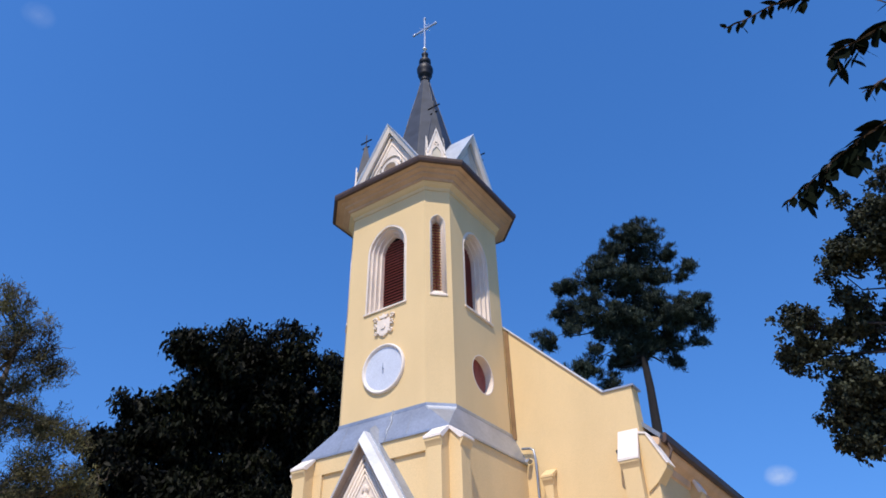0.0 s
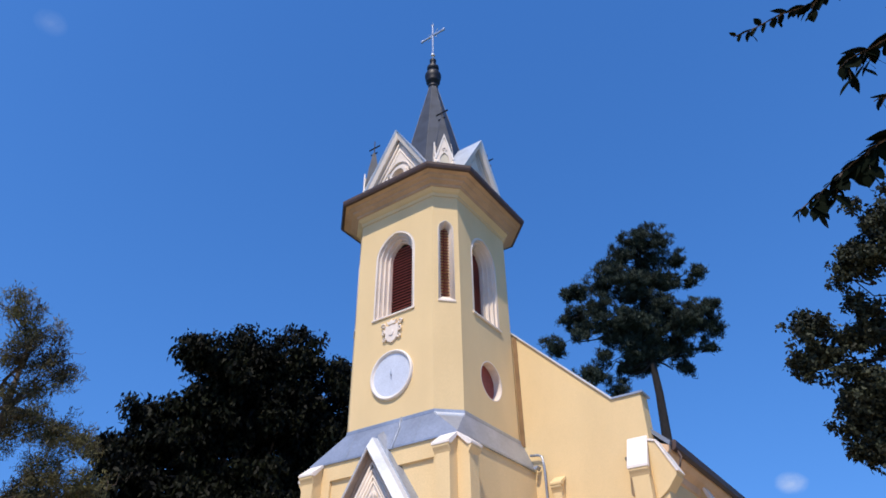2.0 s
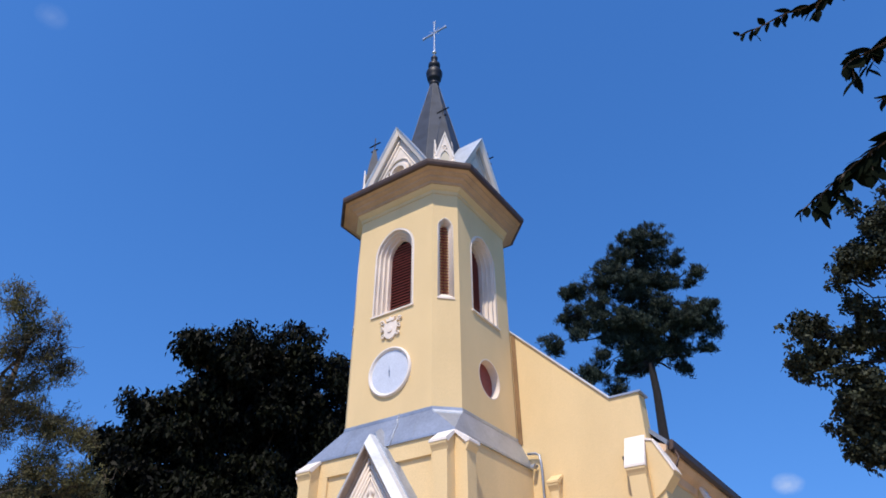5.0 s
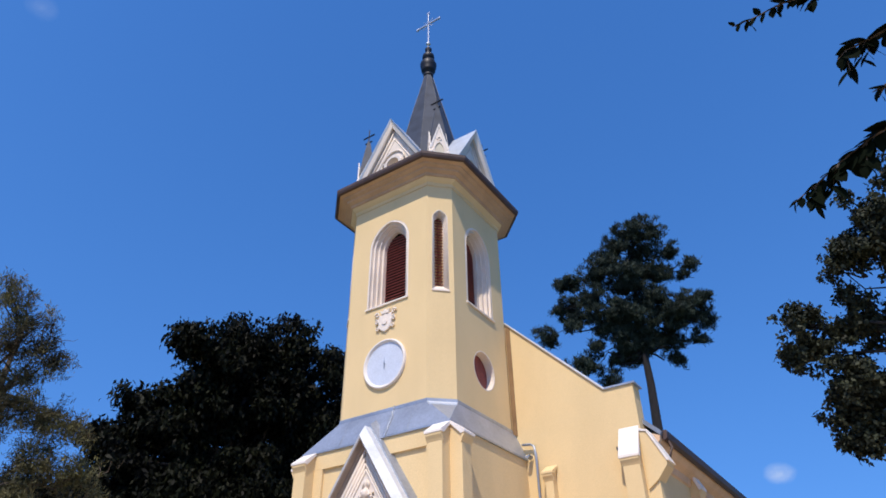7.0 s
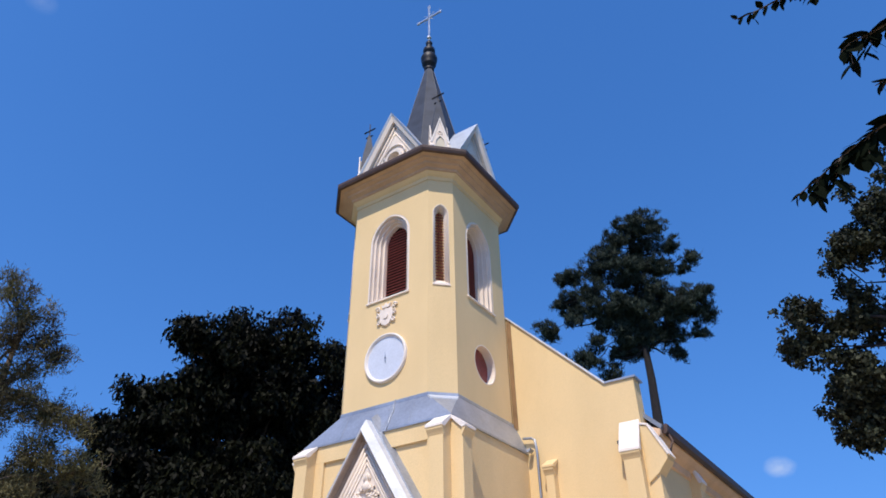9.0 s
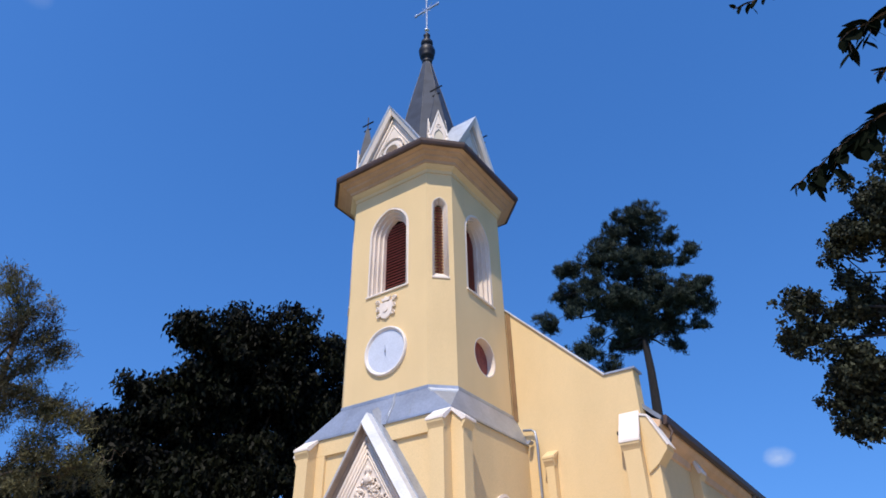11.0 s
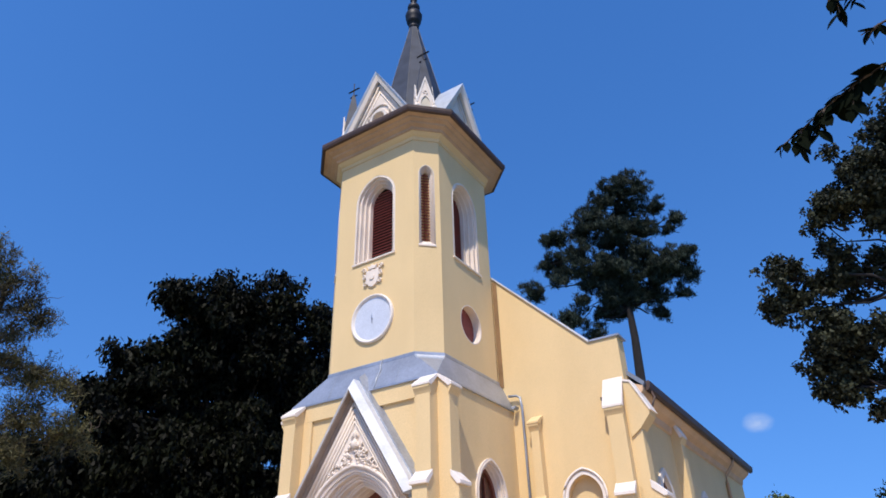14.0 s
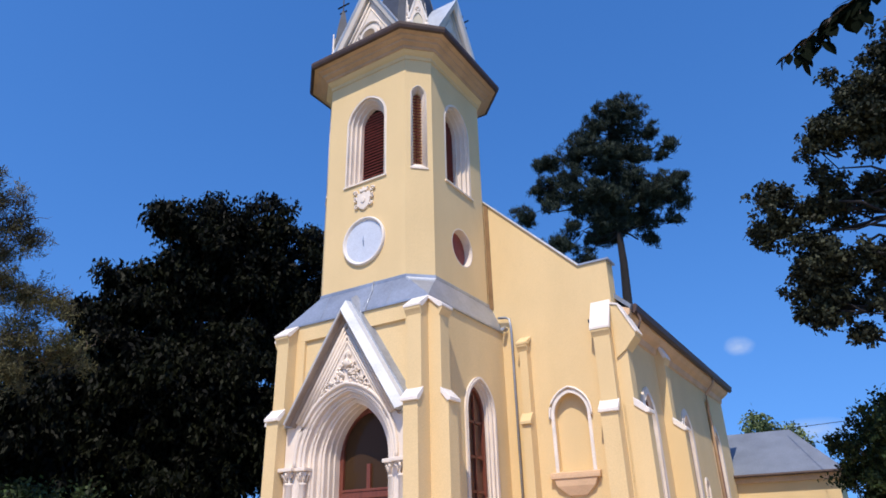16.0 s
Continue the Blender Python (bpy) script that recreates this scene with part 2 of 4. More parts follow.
def pointed_window(parent, m, name, z0, zs, za, steps, hole_depth, back_mat, louvre=0.0, label="", sill_out=0.05, bars=(), drop=0.75):
    """A pointed window: stepped white jambs (half width, depth), a sill, and what fills it."""
    win = empty(name, parent, label)
    w0, wn_ = steps[0][0], steps[-1][0]
    for i in range(len(steps) - 1):
        (wa, da), (wb, db) = steps[i], steps[i + 1]
        fa, fb = steps[0][0] - wa, steps[0][0] - wb
        o = arch(wa, z0, zs, za - drop * fa)
        n = arch(wb, z0, zs, za - drop * fb)
        part("jamb", Shape().ring(o, n, da, db + 0.02, m), TRIM, win)
        # a rounded bead on each arris
        mid = arch(wb + 0.012, z0, zs, za - drop * fb + 0.01)
        part("bead", Shape().tube([m @ Vector((u, da, v)) for u, v in mid], 0.015, 5), TRIM, win, smooth=True)
    d = steps[-1][1]
    part("sill", Shape().prism([(-sill_out, z0 - 0.05), (0.0, z0 - 0.05), (d, z0 + 0.2), (d, z0 + 0.26), (-sill_out, z0 + 0.0)], -w0 - 0.02, w0 + 0.02, m @ pose(0, 0, 0, 0, 0, 90) @ Matrix.Scale(-1, 4, (0, 1, 0))), TRIM, win, "sloping plaster sill")
    zin = za - drop * (w0 - wn_)
    inner = arch(wn_ + 0.06, z0 + 0.1, zs, zin + 0.06)
    # black sheet painted as the unlit space behind the opening
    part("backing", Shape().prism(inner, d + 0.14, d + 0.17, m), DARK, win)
    if louvre:
        z = z0 + 0.24
        h = zin - zs
        r = (wn_ ** 2 + h ** 2) / (2 * wn_)
        while z < zin - 0.06:
            half = wn_ if z < zs else max(0.03, wn_ - r + math.sqrt(max(0.0, r * r - (z - zs) ** 2)))
            tilt = pose(0, d + 0.04, z, 30, 0, 0)
            part("slat", Shape().box(-half - 0.03, half + 0.03, -0.055, 0.055, -0.014, 0.014, m @ tilt), LOUVRE, win)
            z += louvre
    else:
        part("pane", Shape().prism(inner, d + 0.07, d + 0.08, m), BROWNPANE, win, "brown-toned window pane")
        o, n = arch(wn_ + 0.01, z0 + 0.1, zs, zin + 0.01), arch(wn_ - 0.09, z0 + 0.1, zs, zin - 0.09)
        part("frame", Shape().ring(o, n, d - 0.02, d + 0.06, m), DOORWOOD, win, "red-brown wooden frame")
        for u0, u1, v0, v1 in bars:
            part("glazing_bar", Shape().box(u0, u1, d, d + 0.055, v0, v1, m), DOORWOOD, win)
    return win


# tower shaft: eight wall faces with their openings
WIN = dict(z0=11.17, zs=13.32, za=14.20)
SLIT = dict(z0=11.19, zs=13.70, za=14.06)
for i in range(4):
    m = side(90 * i) @ pose(0, -A, 0)
    holes = [list(reversed(arch(0.765, WIN["z0"], WIN["zs"], WIN["za"])))]
    if i in (1, 3):
        holes.append(circle(0.055, 9.27, 0.575))
    panel("tower_wall", rect(-(A - C), A - C, ZB - 0.9, 15.5), holes, GAP, m, YELLOW, church)
    pointed_window(church, m, "belfry_window", WIN["z0"], WIN["zs"], WIN["za"], [(0.765, 0.006), (0.68, 0.09), (0.60, 0.21), (0.52, 0.33), (0.44, 0.44)], GAP, DARK, 0.105, "tall pointed belfry window with oxblood louvres")
    m = side(45 + 90 * i) @ pose(0, -(A * 2 - C) / math.sqrt(2), 0)
    cw = C / math.sqrt(2)
    panel("tower_wall", rect(-cw, cw, ZB - 0.9, 15.5), [list(reversed(arch(0.24, SLIT["z0"], SLIT["zs"], SLIT["za"], 6)))], 0.5, m, YELLOW, church)
    pointed_window(church, m, "slit_window", SLIT["z0"], SLIT["zs"], SLIT["za"], [(0.24, 0.006), (0.222, 0.03), (0.195, 0.09), (0.17, 0.15), (0.15, 0.21), (0.135, 0.26)], 0.5, DARK, 0.105, "narrow pointed slit window with oxblood louvres", 0.03, drop=1.3)

# oculus in each side face
for i in (1, 3):
    m = side(90 * i) @ pose(0, -A, 0)
    oc = empty("oculus", church, "deep round opening closed by oxblood boards")
    part("reveal", Shape().ring(circle(0.055, 9.27, 0.585), circle(0.055, 9.27, 0.558), -0.002, 0.40, m, True), TRIM, oc)
    for k in range(6):
        u0 = -0.520 + k * 0.1817
        part("board", Shape().box(0.03 + u0 + 0.004, 0.03 + u0 + 0.178, 0.25, 0.29, 8.74, 9.82, m), LOUVRE, oc)

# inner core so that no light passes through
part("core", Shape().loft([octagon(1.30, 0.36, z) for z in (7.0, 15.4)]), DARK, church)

# clock and shield on the front face
m = pose(0.03, -A, 9.24)
clock = empty("clock", church, "round white tower clock with plain dial")
part("dial", Shape().prism(circle(0, 0, 0.65, 48), -0.02, 0.02, m), DIAL, clock, "plain pale dial", 0.0)
rows = [(0.73, 0.0), (0.73, -0.05), (0.71, -0.085), (0.68, -0.085), (0.66, -0.06), (0.65, -0.04), (0.635, -0.038), (0.625, -0.018)]
part("bezel", Shape().loft([[(m @ Vector((r * math.cos(a * math.pi / 24), n, r * math.sin(a * math.pi / 24)))) for a in range(48)] for r, n in rows], True, False), CAPWHITE, clock, "moulded white ring", smooth=True)
part("hour_hand", Shape().prism([(-0.010, 0.02), (-0.015, -0.11), (0, -0.15), (0.015, -0.11), (0.010, 0.02)][::-1], -0.05, -0.04, m), ZINC, clock, "small grey hand")
part("minute_hand", Shape().prism([(-0.01, -0.04), (0.01, -0.04), (0.004, 0.16), (-0.004, 0.16)], -0.06, -0.053, m), ZINC, clock)
part("hub", Shape().prism(circle(0, 0, 0.016, 12), -0.07, -0.02, m), ZINC, clock)
m = pose(0.0, -A, 10.59)
shield = empty("coat_of_arms", church, "white stucco shield with scrolled mantling and crest")
outline = [(0.0, -0.36), (0.14, -0.29), (0.22, -0.15), (0.24, 0.05), (0.22, 0.22), (0.08, 0.18), (0.0, 0.23), (-0.08, 0.18), (-0.22, 0.22), (-0.24, 0.05), (-0.22, -0.15), (-0.14, -0.29)]
part("field", Shape().prism(outline, -0.06, 0.01, m), TRIM, shield, bevel=0.015)
part("charge", Shape().prism(circle(0, -0.05, 0.09, 14), -0.09, -0.05, m), TRIM, shield, bevel=0.012)
part("crest", Shape().prism([(-0.13, 0.22), (0.13, 0.22), (0.17, 0.35), (0.08, 0.30), (0.0, 0.38), (-0.08, 0.30), (-0.17, 0.35)], -0.08, 0.0, m), TRIM, shield, bevel=0.012)
for sx in (-1, 1):
    for cu, cv, r0, ph in ((0.30, 0.24, 0.085, 0.0), (0.31, 0.02, 0.075, 1.2), (0.27, -0.20, 0.075, 2.2)):
        pts = []
        for k in range(16):
            a = ph + k * 0.55
            r = r0 * (1 - k / 19)
            pts.append(m @ Vector((sx * (cu + r * math.cos(a)), -0.045, cv + r * math.sin(a))))
        part("scroll", Shape().tube(pts, [0.028 * (1 - k / 30) for k in range(16)], 6), TRIM, shield, smooth=True)

# cornice: moulded soffit, then the dark gutter
prof = [(0.0, 14.98), (0.03, 14.98), (0.035, 15.10), (0.10, 15.15), (0.15, 15.22), (0.17, 15.25), (0.17, 15.5), (0.0, 15.55)]
part("cornice_bed", Shape().loft([octagon(A + o, C + o * 0.586, z) for o, z in prof], caps=False), YELLOW, church, "plain yellow coved bed of the cornice")
prof = [(0.15, 15.235), (0.21, 15.25), (0.22, 15.33), (0.35, 15.39), (0.36, 15.45), (0.48, 15.49), (0.49, 15.54), (0.60, 15.57), (0.62, 15.58), (0.62, 15.66), (0.15, 15.66)]
part("cornice", Shape().loft([octagon(A + o, C + o * 0.586, z) for o, z in prof], caps=False), CORNICE, church, "stepped ochre cornice, its shade deepening the colour")
gp = [(0.585, 15.60), (0.63, 15.565), (0.70, 15.59), (0.735, 15.67), (0.735, 15.765), (0.72, 15.785), (0.66, 15.785), (0.56, 15.74)]
part("gutter", Shape().loft([octagon(A + o, C + o * 0.586, z) for o, z in gp], caps=False), GUTTER, church, "dark brown metal gutter")
part("tower_roof", Shape().loft([octagon(A + 0.66, C + 0.38, 15.70), octagon(A + 0.1, C + 0.06, 15.98), octagon(1.45, 0.85, 16.6)]), SLATE, church, "low dark sheet roof round the spire")

# spire and finial
spire = empty("spire", church, "steep dark octagonal spire with metal cross", m=pose(0.06, 0.04, 0))


def oct8(r, z, turn=22.5):
    return [(r * math.cos(radians(turn + 45 * i)), r * math.sin(radians(turn + 45 * i)), z) for i in range(8)]


part("cone", Shape().loft([oct8(r, z) for r, z in ((1.95, 15.9), (1.62, 16.5), (1.30, 17.7), (0.85, 19.8), (0.645, 20.75), (0.445, 21.6), (0.19, 22.8), (0.17, 22.95))]), SLATE, spire)
for i in range(8):
    a = radians(22.5 + 45 * i)
    part("ridge_roll", Shape().tube([((r + 0.005) * math.cos(a), (r + 0.005) * math.sin(a), z) for r, z in ((1.62, 16.5), (1.30, 17.7), (0.85, 19.8), (0.645, 20.75), (0.445, 21.6), (0.19, 22.8))], 0.010, 5), SLATE, spire)
part("finial", Shape().lathe(0, 0, [(0.17, 22.85), (0.21, 22.90), (0.21, 22.99), (0.16, 23.03), (0.17, 23.10), (0.27, 23.18), (0.30, 23.26), (0.29, 23.36), (0.33, 23.44), (0.35, 23.62), (0.30, 23.76), (0.20, 23.84), (0.15, 23.92), (0.22, 23.98), (0.26, 24.06), (0.25, 24.18), (0.16, 24.26), (0.11, 24.34), (0.10, 24.46), (0.14, 24.54), (0.15, 24.62), (0.08, 24.70), (0.045, 24.80)], 18), IRON, spire, "dark turned bulbs", smooth=True)
cr = Shape().box(-0.035, 0.035, -0.03, 0.03, 24.5, 27.1).box(-0.58, 0.58, -0.03, 0.03, 26.32, 26.40)
for du, dv in ((0.58, 26.36), (-0.58, 26.36), (0, 27.10)):
    cr.box(du - 0.06, du + 0.06, -0.035, 0.035, dv - 0.06, dv + 0.06)
for sx in (-1, 1):
    for sz in (-1, 1):
        cr.tube([(sx * 0.06, 0, 26.36 + sz * 0.06), (sx * 0.26, 0, 26.36 + sz * 0.26)], [0.02, 0.012], 5)
cr.lathe(0, 0, [(0.04, 24.9), (0.10, 24.95), (0.10, 25.02), (0.04, 25.08)], 12)
part("cross", cr, STEEL, spire, "bright metal cross with small rays", bevel=0.008)

# gablets over the four faces
for i in range(4):
    m = side(90 * i)
    g = empty("gablet", church, "white stucco gablet with metal coping and roundel")
    zf, zt_, hw = 15.75, 18.35, 1.52
    panel("gable_face", [(-hw, zf), (hw, zf), (0, zt_)], [circle(0.0, 16.62, 0.26, 20)], 0.35, m @ pose(0, -1.92, 0), TRIM, g)
    part("roundel", Shape().ring(circle(0, 16.62, 0.36, 24), circle(0, 16.62, 0.25, 24), -0.10, 0.05, m @ pose(0, -1.92, 0), True), TRIM, g, bevel=0.015)
    part("roundel_back", Shape().prism(circle(0, 16.62, 0.28, 20), 0.22, 0.26, m @ pose(0, -1.92, 0)), TRIM, g)
    hood = [(0.36 * math.cos(a) * 1.25, 16.72 + 0.5 * math.sin(a)) for a in [math.pi * k / 12 for k in range(13)]]
    part("hood_mould", Shape().tube([m @ Vector((u, -1.95, v)) for u, v in hood], 0.035, 6), TRIM, g, smooth=True)
    d = Vector((hw, 0, zf - zt_)).normalized()
    up = Vector((-d.z, 0, d.x))
    for sx in (-1, 1):
        def q(s, n, y):
            p = Vector((0, 0, zt_)) + d * s + up * n
            return m @ Vector((sx * p.x, y, p.z))
        L = math.hypot(hw, zt_ - zf) + 0.05
        part("coping", Shape().loft([[q(-up.x * n_ / d.x, n_, y) for n_, y in ((0.085, -2.18), (0.13, -2.22), (0.13, -1.2), (0.0, -1.2), (0.0, -2.0))], [q(L, n_, y) for n_, y in ((0.085, -2.18), (0.13, -2.22), (0.13, -1.2), (0.0, -1.2), (0.0, -2.0))]]), COPING, g, "pale sheet-metal coping")
        part("verge", Shape().loft([[q(-up.x * n_ / d.x, n_, y) for n_, y in ((-0.05, -2.0), (-0.05, -2.10), (0.078, -2.165), (0.078, -2.0))], [q(L, n_, y) for n_, y in ((-0.05, -2.0), (-0.05, -2.10), (0.078, -2.165), (0.078, -2.0))]]), TRIM, g)
        for n_, y, r in ((-0.10, -1.95, 0.04), (-0.26, -1.93, 0.025)):
            part("moulding", Shape().tube([q(-up.x * n_ / d.x, n_, y), q(L + n_ * 0.5, n_, y)], r, 6), TRIM, g, smooth=True)
        part("roof_slope", Shape().loft([[q(0, -0.02, y) for y in (-1.6, 0.0)] + [q(0, -0.06, y) for y in (0.0, -1.6)], [q(L, -0.02, y) for y in (-1.6, -1.0)] + [q(L, -0.06, y) for y in (-1.0, -1.6)]]), SLATE, g)

# pinnacles on the cut corners
for turn in (45, 135, 225, 315):
    pin = empty("pinnacle", church, "small white gabled pinnacle with dark spirelet and iron cross", m=side(turn))
    cy = -2.19
    part("shaft", Shape().box(-0.25, 0.25, cy - 0.25, cy + 0.25, 15.45, 16.55), TRIM, pin, bevel=0.02)
    for k in range(4):
        g = pose(0, cy, 0, 0, 0, 90 * k)
        top_, lip = (17.55, -0.315) if k % 2 == 0 else (17.40, -0.305)
        panel("gable_front", [(-0.27, 15.5), (0.27, 15.5), (0.27, 16.62), (0.0, top_), (-0.27, 16.62)], [], 0.05, g @ pose(0, -0.29 if k % 2 == 0 else -0.285, 0), TRIM, pin)
        part("niche_hood", Shape().ring(arch(0.20, 15.6, 16.50, 16.92, 6), arch(0.15, 15.6, 16.50, 16.84, 6), -0.33, -0.28, g), TRIM, pin)
        part("niche_back", Shape().prism(arch(0.155, 15.6, 16.50, 16.85, 6), -0.298, -0.27, g), NICHE, pin, "pale cream niche back")
        part("trefoil", Shape().ring(circle(0, 17.02, 0.085, 12), circle(0, 17.02, 0.05, 12), -0.32, -0.28, g, True), TRIM, pin)
        part("corner_shaft", Shape().lathe(0, 0, [(0.05, 15.50), (0.05, 16.30), (0.085, 16.37), (0.085, 16.46)], 8), TRIM, pin, smooth=True).matrix_basis = g @ pose(-0.27, -0.29, 0)
        for sx in (-1, 1):
            part("gable_coping", Shape().loft([[g @ Vector(p) for p in ((0, lip, top_ + 0.19), (0, -0.275, top_ + 0.19), (0, -0.275, top_ + 0.05), (0, lip, top_ + 0.05))], [g @ Vector(p) for p in ((sx * 0.33, lip, 16.58), (sx * 0.33, -0.275, 16.58), (sx * 0.28, -0.275, 16.52), (sx * 0.28, lip, 16.52))]]), CAPWHITE, pin)
    for sx in (-1, 1):
        part("edge_roll", Shape().tube([(sx * 0.29, cy - 0.27, 16.6), (sx * 0.05, cy - 0.05, 18.6)], 0.013, 5), ZINCPALE, pin, smooth=True)
    part("spirelet", Shape().loft([[(sx * r, cy + sy * r, z) for sx, sy in ((-1, -1), (1, -1), (1, 1), (-1, 1))] for r, z in ((0.28, 16.50), (0.27, 17.0), (0.20, 17.7), (0.05, 18.8))]), SLATE, pin, "dark metal spirelet")
    ax = Vector((math.cos(radians(-turn)), math.sin(radians(-turn)), 0))
    ct = Vector((0, cy, 0))
    xs = Shape().box(-0.018, 0.018, cy - 0.018, cy + 0.018, 18.7, 19.42)
    for r_, z_ in ((0.25, 19.08), (0.15, 18.78)):
        xs.tube([ct - ax * r_ + Vector((0, 0, z_)), ct + ax * r_ + Vector((0, 0, z_))], 0.035, 4)
    part("iron_cross", xs, IRON, pin)

# zinc skirt between shaft and base
sk = Shape()
top = octagon(A + 0.02, C, ZB)
E = W + 0.05
low = [(E, -E), (E, E), (-E, E), (-E, -E)]
ZE = 7.06
sk.add([*top, *[(x, y, ZE) for x, y in low], *[(x, y, ZE - 0.05) for x, y in low]],
       [(7, 0, 8, 11), (0, 1, 8), (1, 2, 9, 8), (2, 3, 9), (3, 4, 10, 9), (4, 5, 10), (5, 6, 11, 10), (6, 7, 11), (11, 8, 12, 15), (8, 9, 13, 12), (9, 10, 14, 13), (10, 11, 15, 14), (15, 12, 13, 14)])
part("skirt_roof", sk, ZINC, church, "blue-grey zinc skirt roof")
part("flashing", Shape().loft([octagon(A + 0.012, C, ZB - 0.02), octagon(A + 0.035, C, ZB - 0.02), octagon(A + 0.03, C, ZB + 0.07), octagon(A + 0.005, C, ZB + 0.09)], caps=False), ZINC, church)
for x in (-1.1, 0.35, 1.1):
    part("seam", Shape().loft([[(x - 0.012, -A - 0.01, ZB), (x + 0.012, -A - 0.01, ZB), (x + 0.012, -A - 0.01, ZB + 0.03), (x - 0.012, -A - 0.01, ZB + 0.03)], [(x - 0.012, -E, ZE), (x + 0.012, -E, ZE), (x + 0.012, -E, ZE + 0.03), (x - 0.012, -E, ZE + 0.03)]]), ZINC, church)
part("cable", Shape().tube([(0.42, -A - 0.03, 7.95), (0.40, -A - 0.08, 7.75), (0.47, -A - 0.16, 7.6), (0.44, -A - 0.3, 7.3), (0.46, -E - 0.03, 7.02)], 0.013, 6), ZINC, church, "thin lightning conductor", smooth=True)

cf = Shape()
cf.add([(1.45, -2.03, ZB + 0.005), (2.03, -1.45, ZB + 0.005), (2.10, -1.60, ZB - 0.10), (1.60, -2.10, ZB - 0.10), (1.45, -2.03, ZB - 0.05), (2.03, -1.45, ZB - 0.05), (2.10, -1.60, ZB - 0.16), (1.60, -2.10, ZB - 0.16)],
       [(0, 1, 2, 3), (4, 7, 6, 5), (0, 4, 5, 1), (1, 5, 6, 2), (2, 6, 7, 3), (3, 7, 4, 0)])
part("corner_flashing", cf, ZINCPALE, church, "bright corner flashing")

# tower base walls: recessed field, frieze and margins
SW = dict(z0=1.9, zs=4.50, za=5.46)
part("frieze", Shape().box(-W, W, -W, -W + 0.3, 6.58, 7.03), YELLOW, church, bevel=0.006)
for sx in (-1, 1):
    part("margin", Shape().box(sx * 1.66, sx * (W - 0.004), -W + 0.002, -W + 0.3, 0, 6.58), YELLOW, church, bevel=0.006)
panel("base_wall", rect(-1.72, 1.72, 0, 6.60), [list(reversed(arch(1.46, 0.02, 3.40, 5.08)))], 0.5, pose(0, -W + 0.08, 0), YELLOW, church)
for sx, turn in ((1, 90), (-1, -90)):
    m = side(turn) @ pose(0, -W, 0)
    s = 1 if sx > 0 else -1
    u0, u1 = (-W + 0.004, YG) if sx > 0 else (-YG, W - 0.004)
    panel("base_wall", rect(u0, u1, 0, 7.03), [list(reversed(arch(0.76, SW["z0"], SW["zs"], SW["za"] - 0.06, u0=0.02)))], 0.5, m, YELLOW, church)
    pointed_window(church, m @ pose(0.02, 0, 0), "tower_window", SW["z0"], SW["zs"], SW["za"], [(0.80, -0.05), (0.71, 0.0), (0.62, 0.08), (0.54, 0.14), (0.49, 0.17)], 0.5, DARK, 0, "tall pointed window with white surround and wooden frame", 0.06,
                   [(-0.03, 0.03, 2.0, 5.0), (-0.34, 0.34, 4.28, 4.34), (-0.34, 0.34, 3.42, 3.48), (-0.34, 0.34, 2.6, 2.66)])
# black filler inside the base so that no light passes through
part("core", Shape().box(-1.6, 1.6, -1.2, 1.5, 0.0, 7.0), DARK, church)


def buttress(m, w, p1, p2, z_low, z_top, parent, slope=0.30, cap=CAPWHITE, low=0.28):
    """A two-stage buttress on a wall (front to -y of m, width 0..w), with sloping white caps."""
    b = empty("buttress", parent, "two-stage yellow buttress with sloping white caps")
    part("lower_stage", Shape().prism([(0.05, 0), (0.05, z_low + 0.22), (-p1 + 0.0, z_low + 0.15), (-p2, z_low), (-p2, 0)][::-1], 0, w, m @ pose(0, 0, 0, 0, 0, 90) @ Matrix.Scale(-1, 4, (0, 1, 0))), YELLOW, b, bevel=0.006)
    sw = m @ pose(0, 0, 0, 0, 0, 90) @ Matrix.Scale(-1, 4, (0, 1, 0))
    part("upper_stage", Shape().prism([(0.05, z_low), (0.05, z_top - 0.08), (0.0, z_top - 0.08), (-p1, z_top - slope - 0.06), (-p1, z_low)][::-1], 0.003, w - 0.003, sw), YELLOW, b, bevel=0.006)
    part("lower_cap", Shape().prism([(-p1 + 0.02, z_low + 0.16), (-p1 + 0.02, z_low + low), (-p2 - 0.07, z_low + 0.03), (-p2 - 0.07, z_low - 0.045), (-p2 + 0.02, z_low - 0.05)][::-1], -0.035, w + 0.035, sw), cap, b, "sloping cap", bevel=0.008)
    part("upper_cap", Shape().prism([(0.0, z_top - 0.06), (0.0, z_top + 0.02), (-p1 - 0.10, z_top - slope), (-p1 - 0.10, z_top - slope - 0.06), (-p1 + 0.0, z_top - slope - 0.08)][::-1], -0.05, w + 0.05, sw), cap, b, "sloping cap", bevel=0.008)
    zf_ = z_top - slope
    part("upper_mould", Shape().prism([(-p1 + 0.01, zf_ - 0.04), (-p1 - 0.085, zf_ - 0.065), (-p1 - 0.075, zf_ - 0.12), (-p1 - 0.03, zf_ - 0.19), (-p1 + 0.01, zf_ - 0.27)][::-1], -0.03, w + 0.03, sw), YELLOW, b, bevel=0.006)
    return b


# angle buttresses at the base corners
buttress(pose(W - BW, -W, 0), BW, P1, P2, 4.48, 7.05, church)
buttress(pose(-W, -W, 0), BW, P1, P2, 4.48, 7.05, church)
buttress(side(90) @ pose(-W, -W, 0), BW, P1, P2, 4.48, 7.05, church)
buttress(side(-90) @ pose(W - BW, -W, 0), BW, P1, P2, 4.48, 7.05, church)

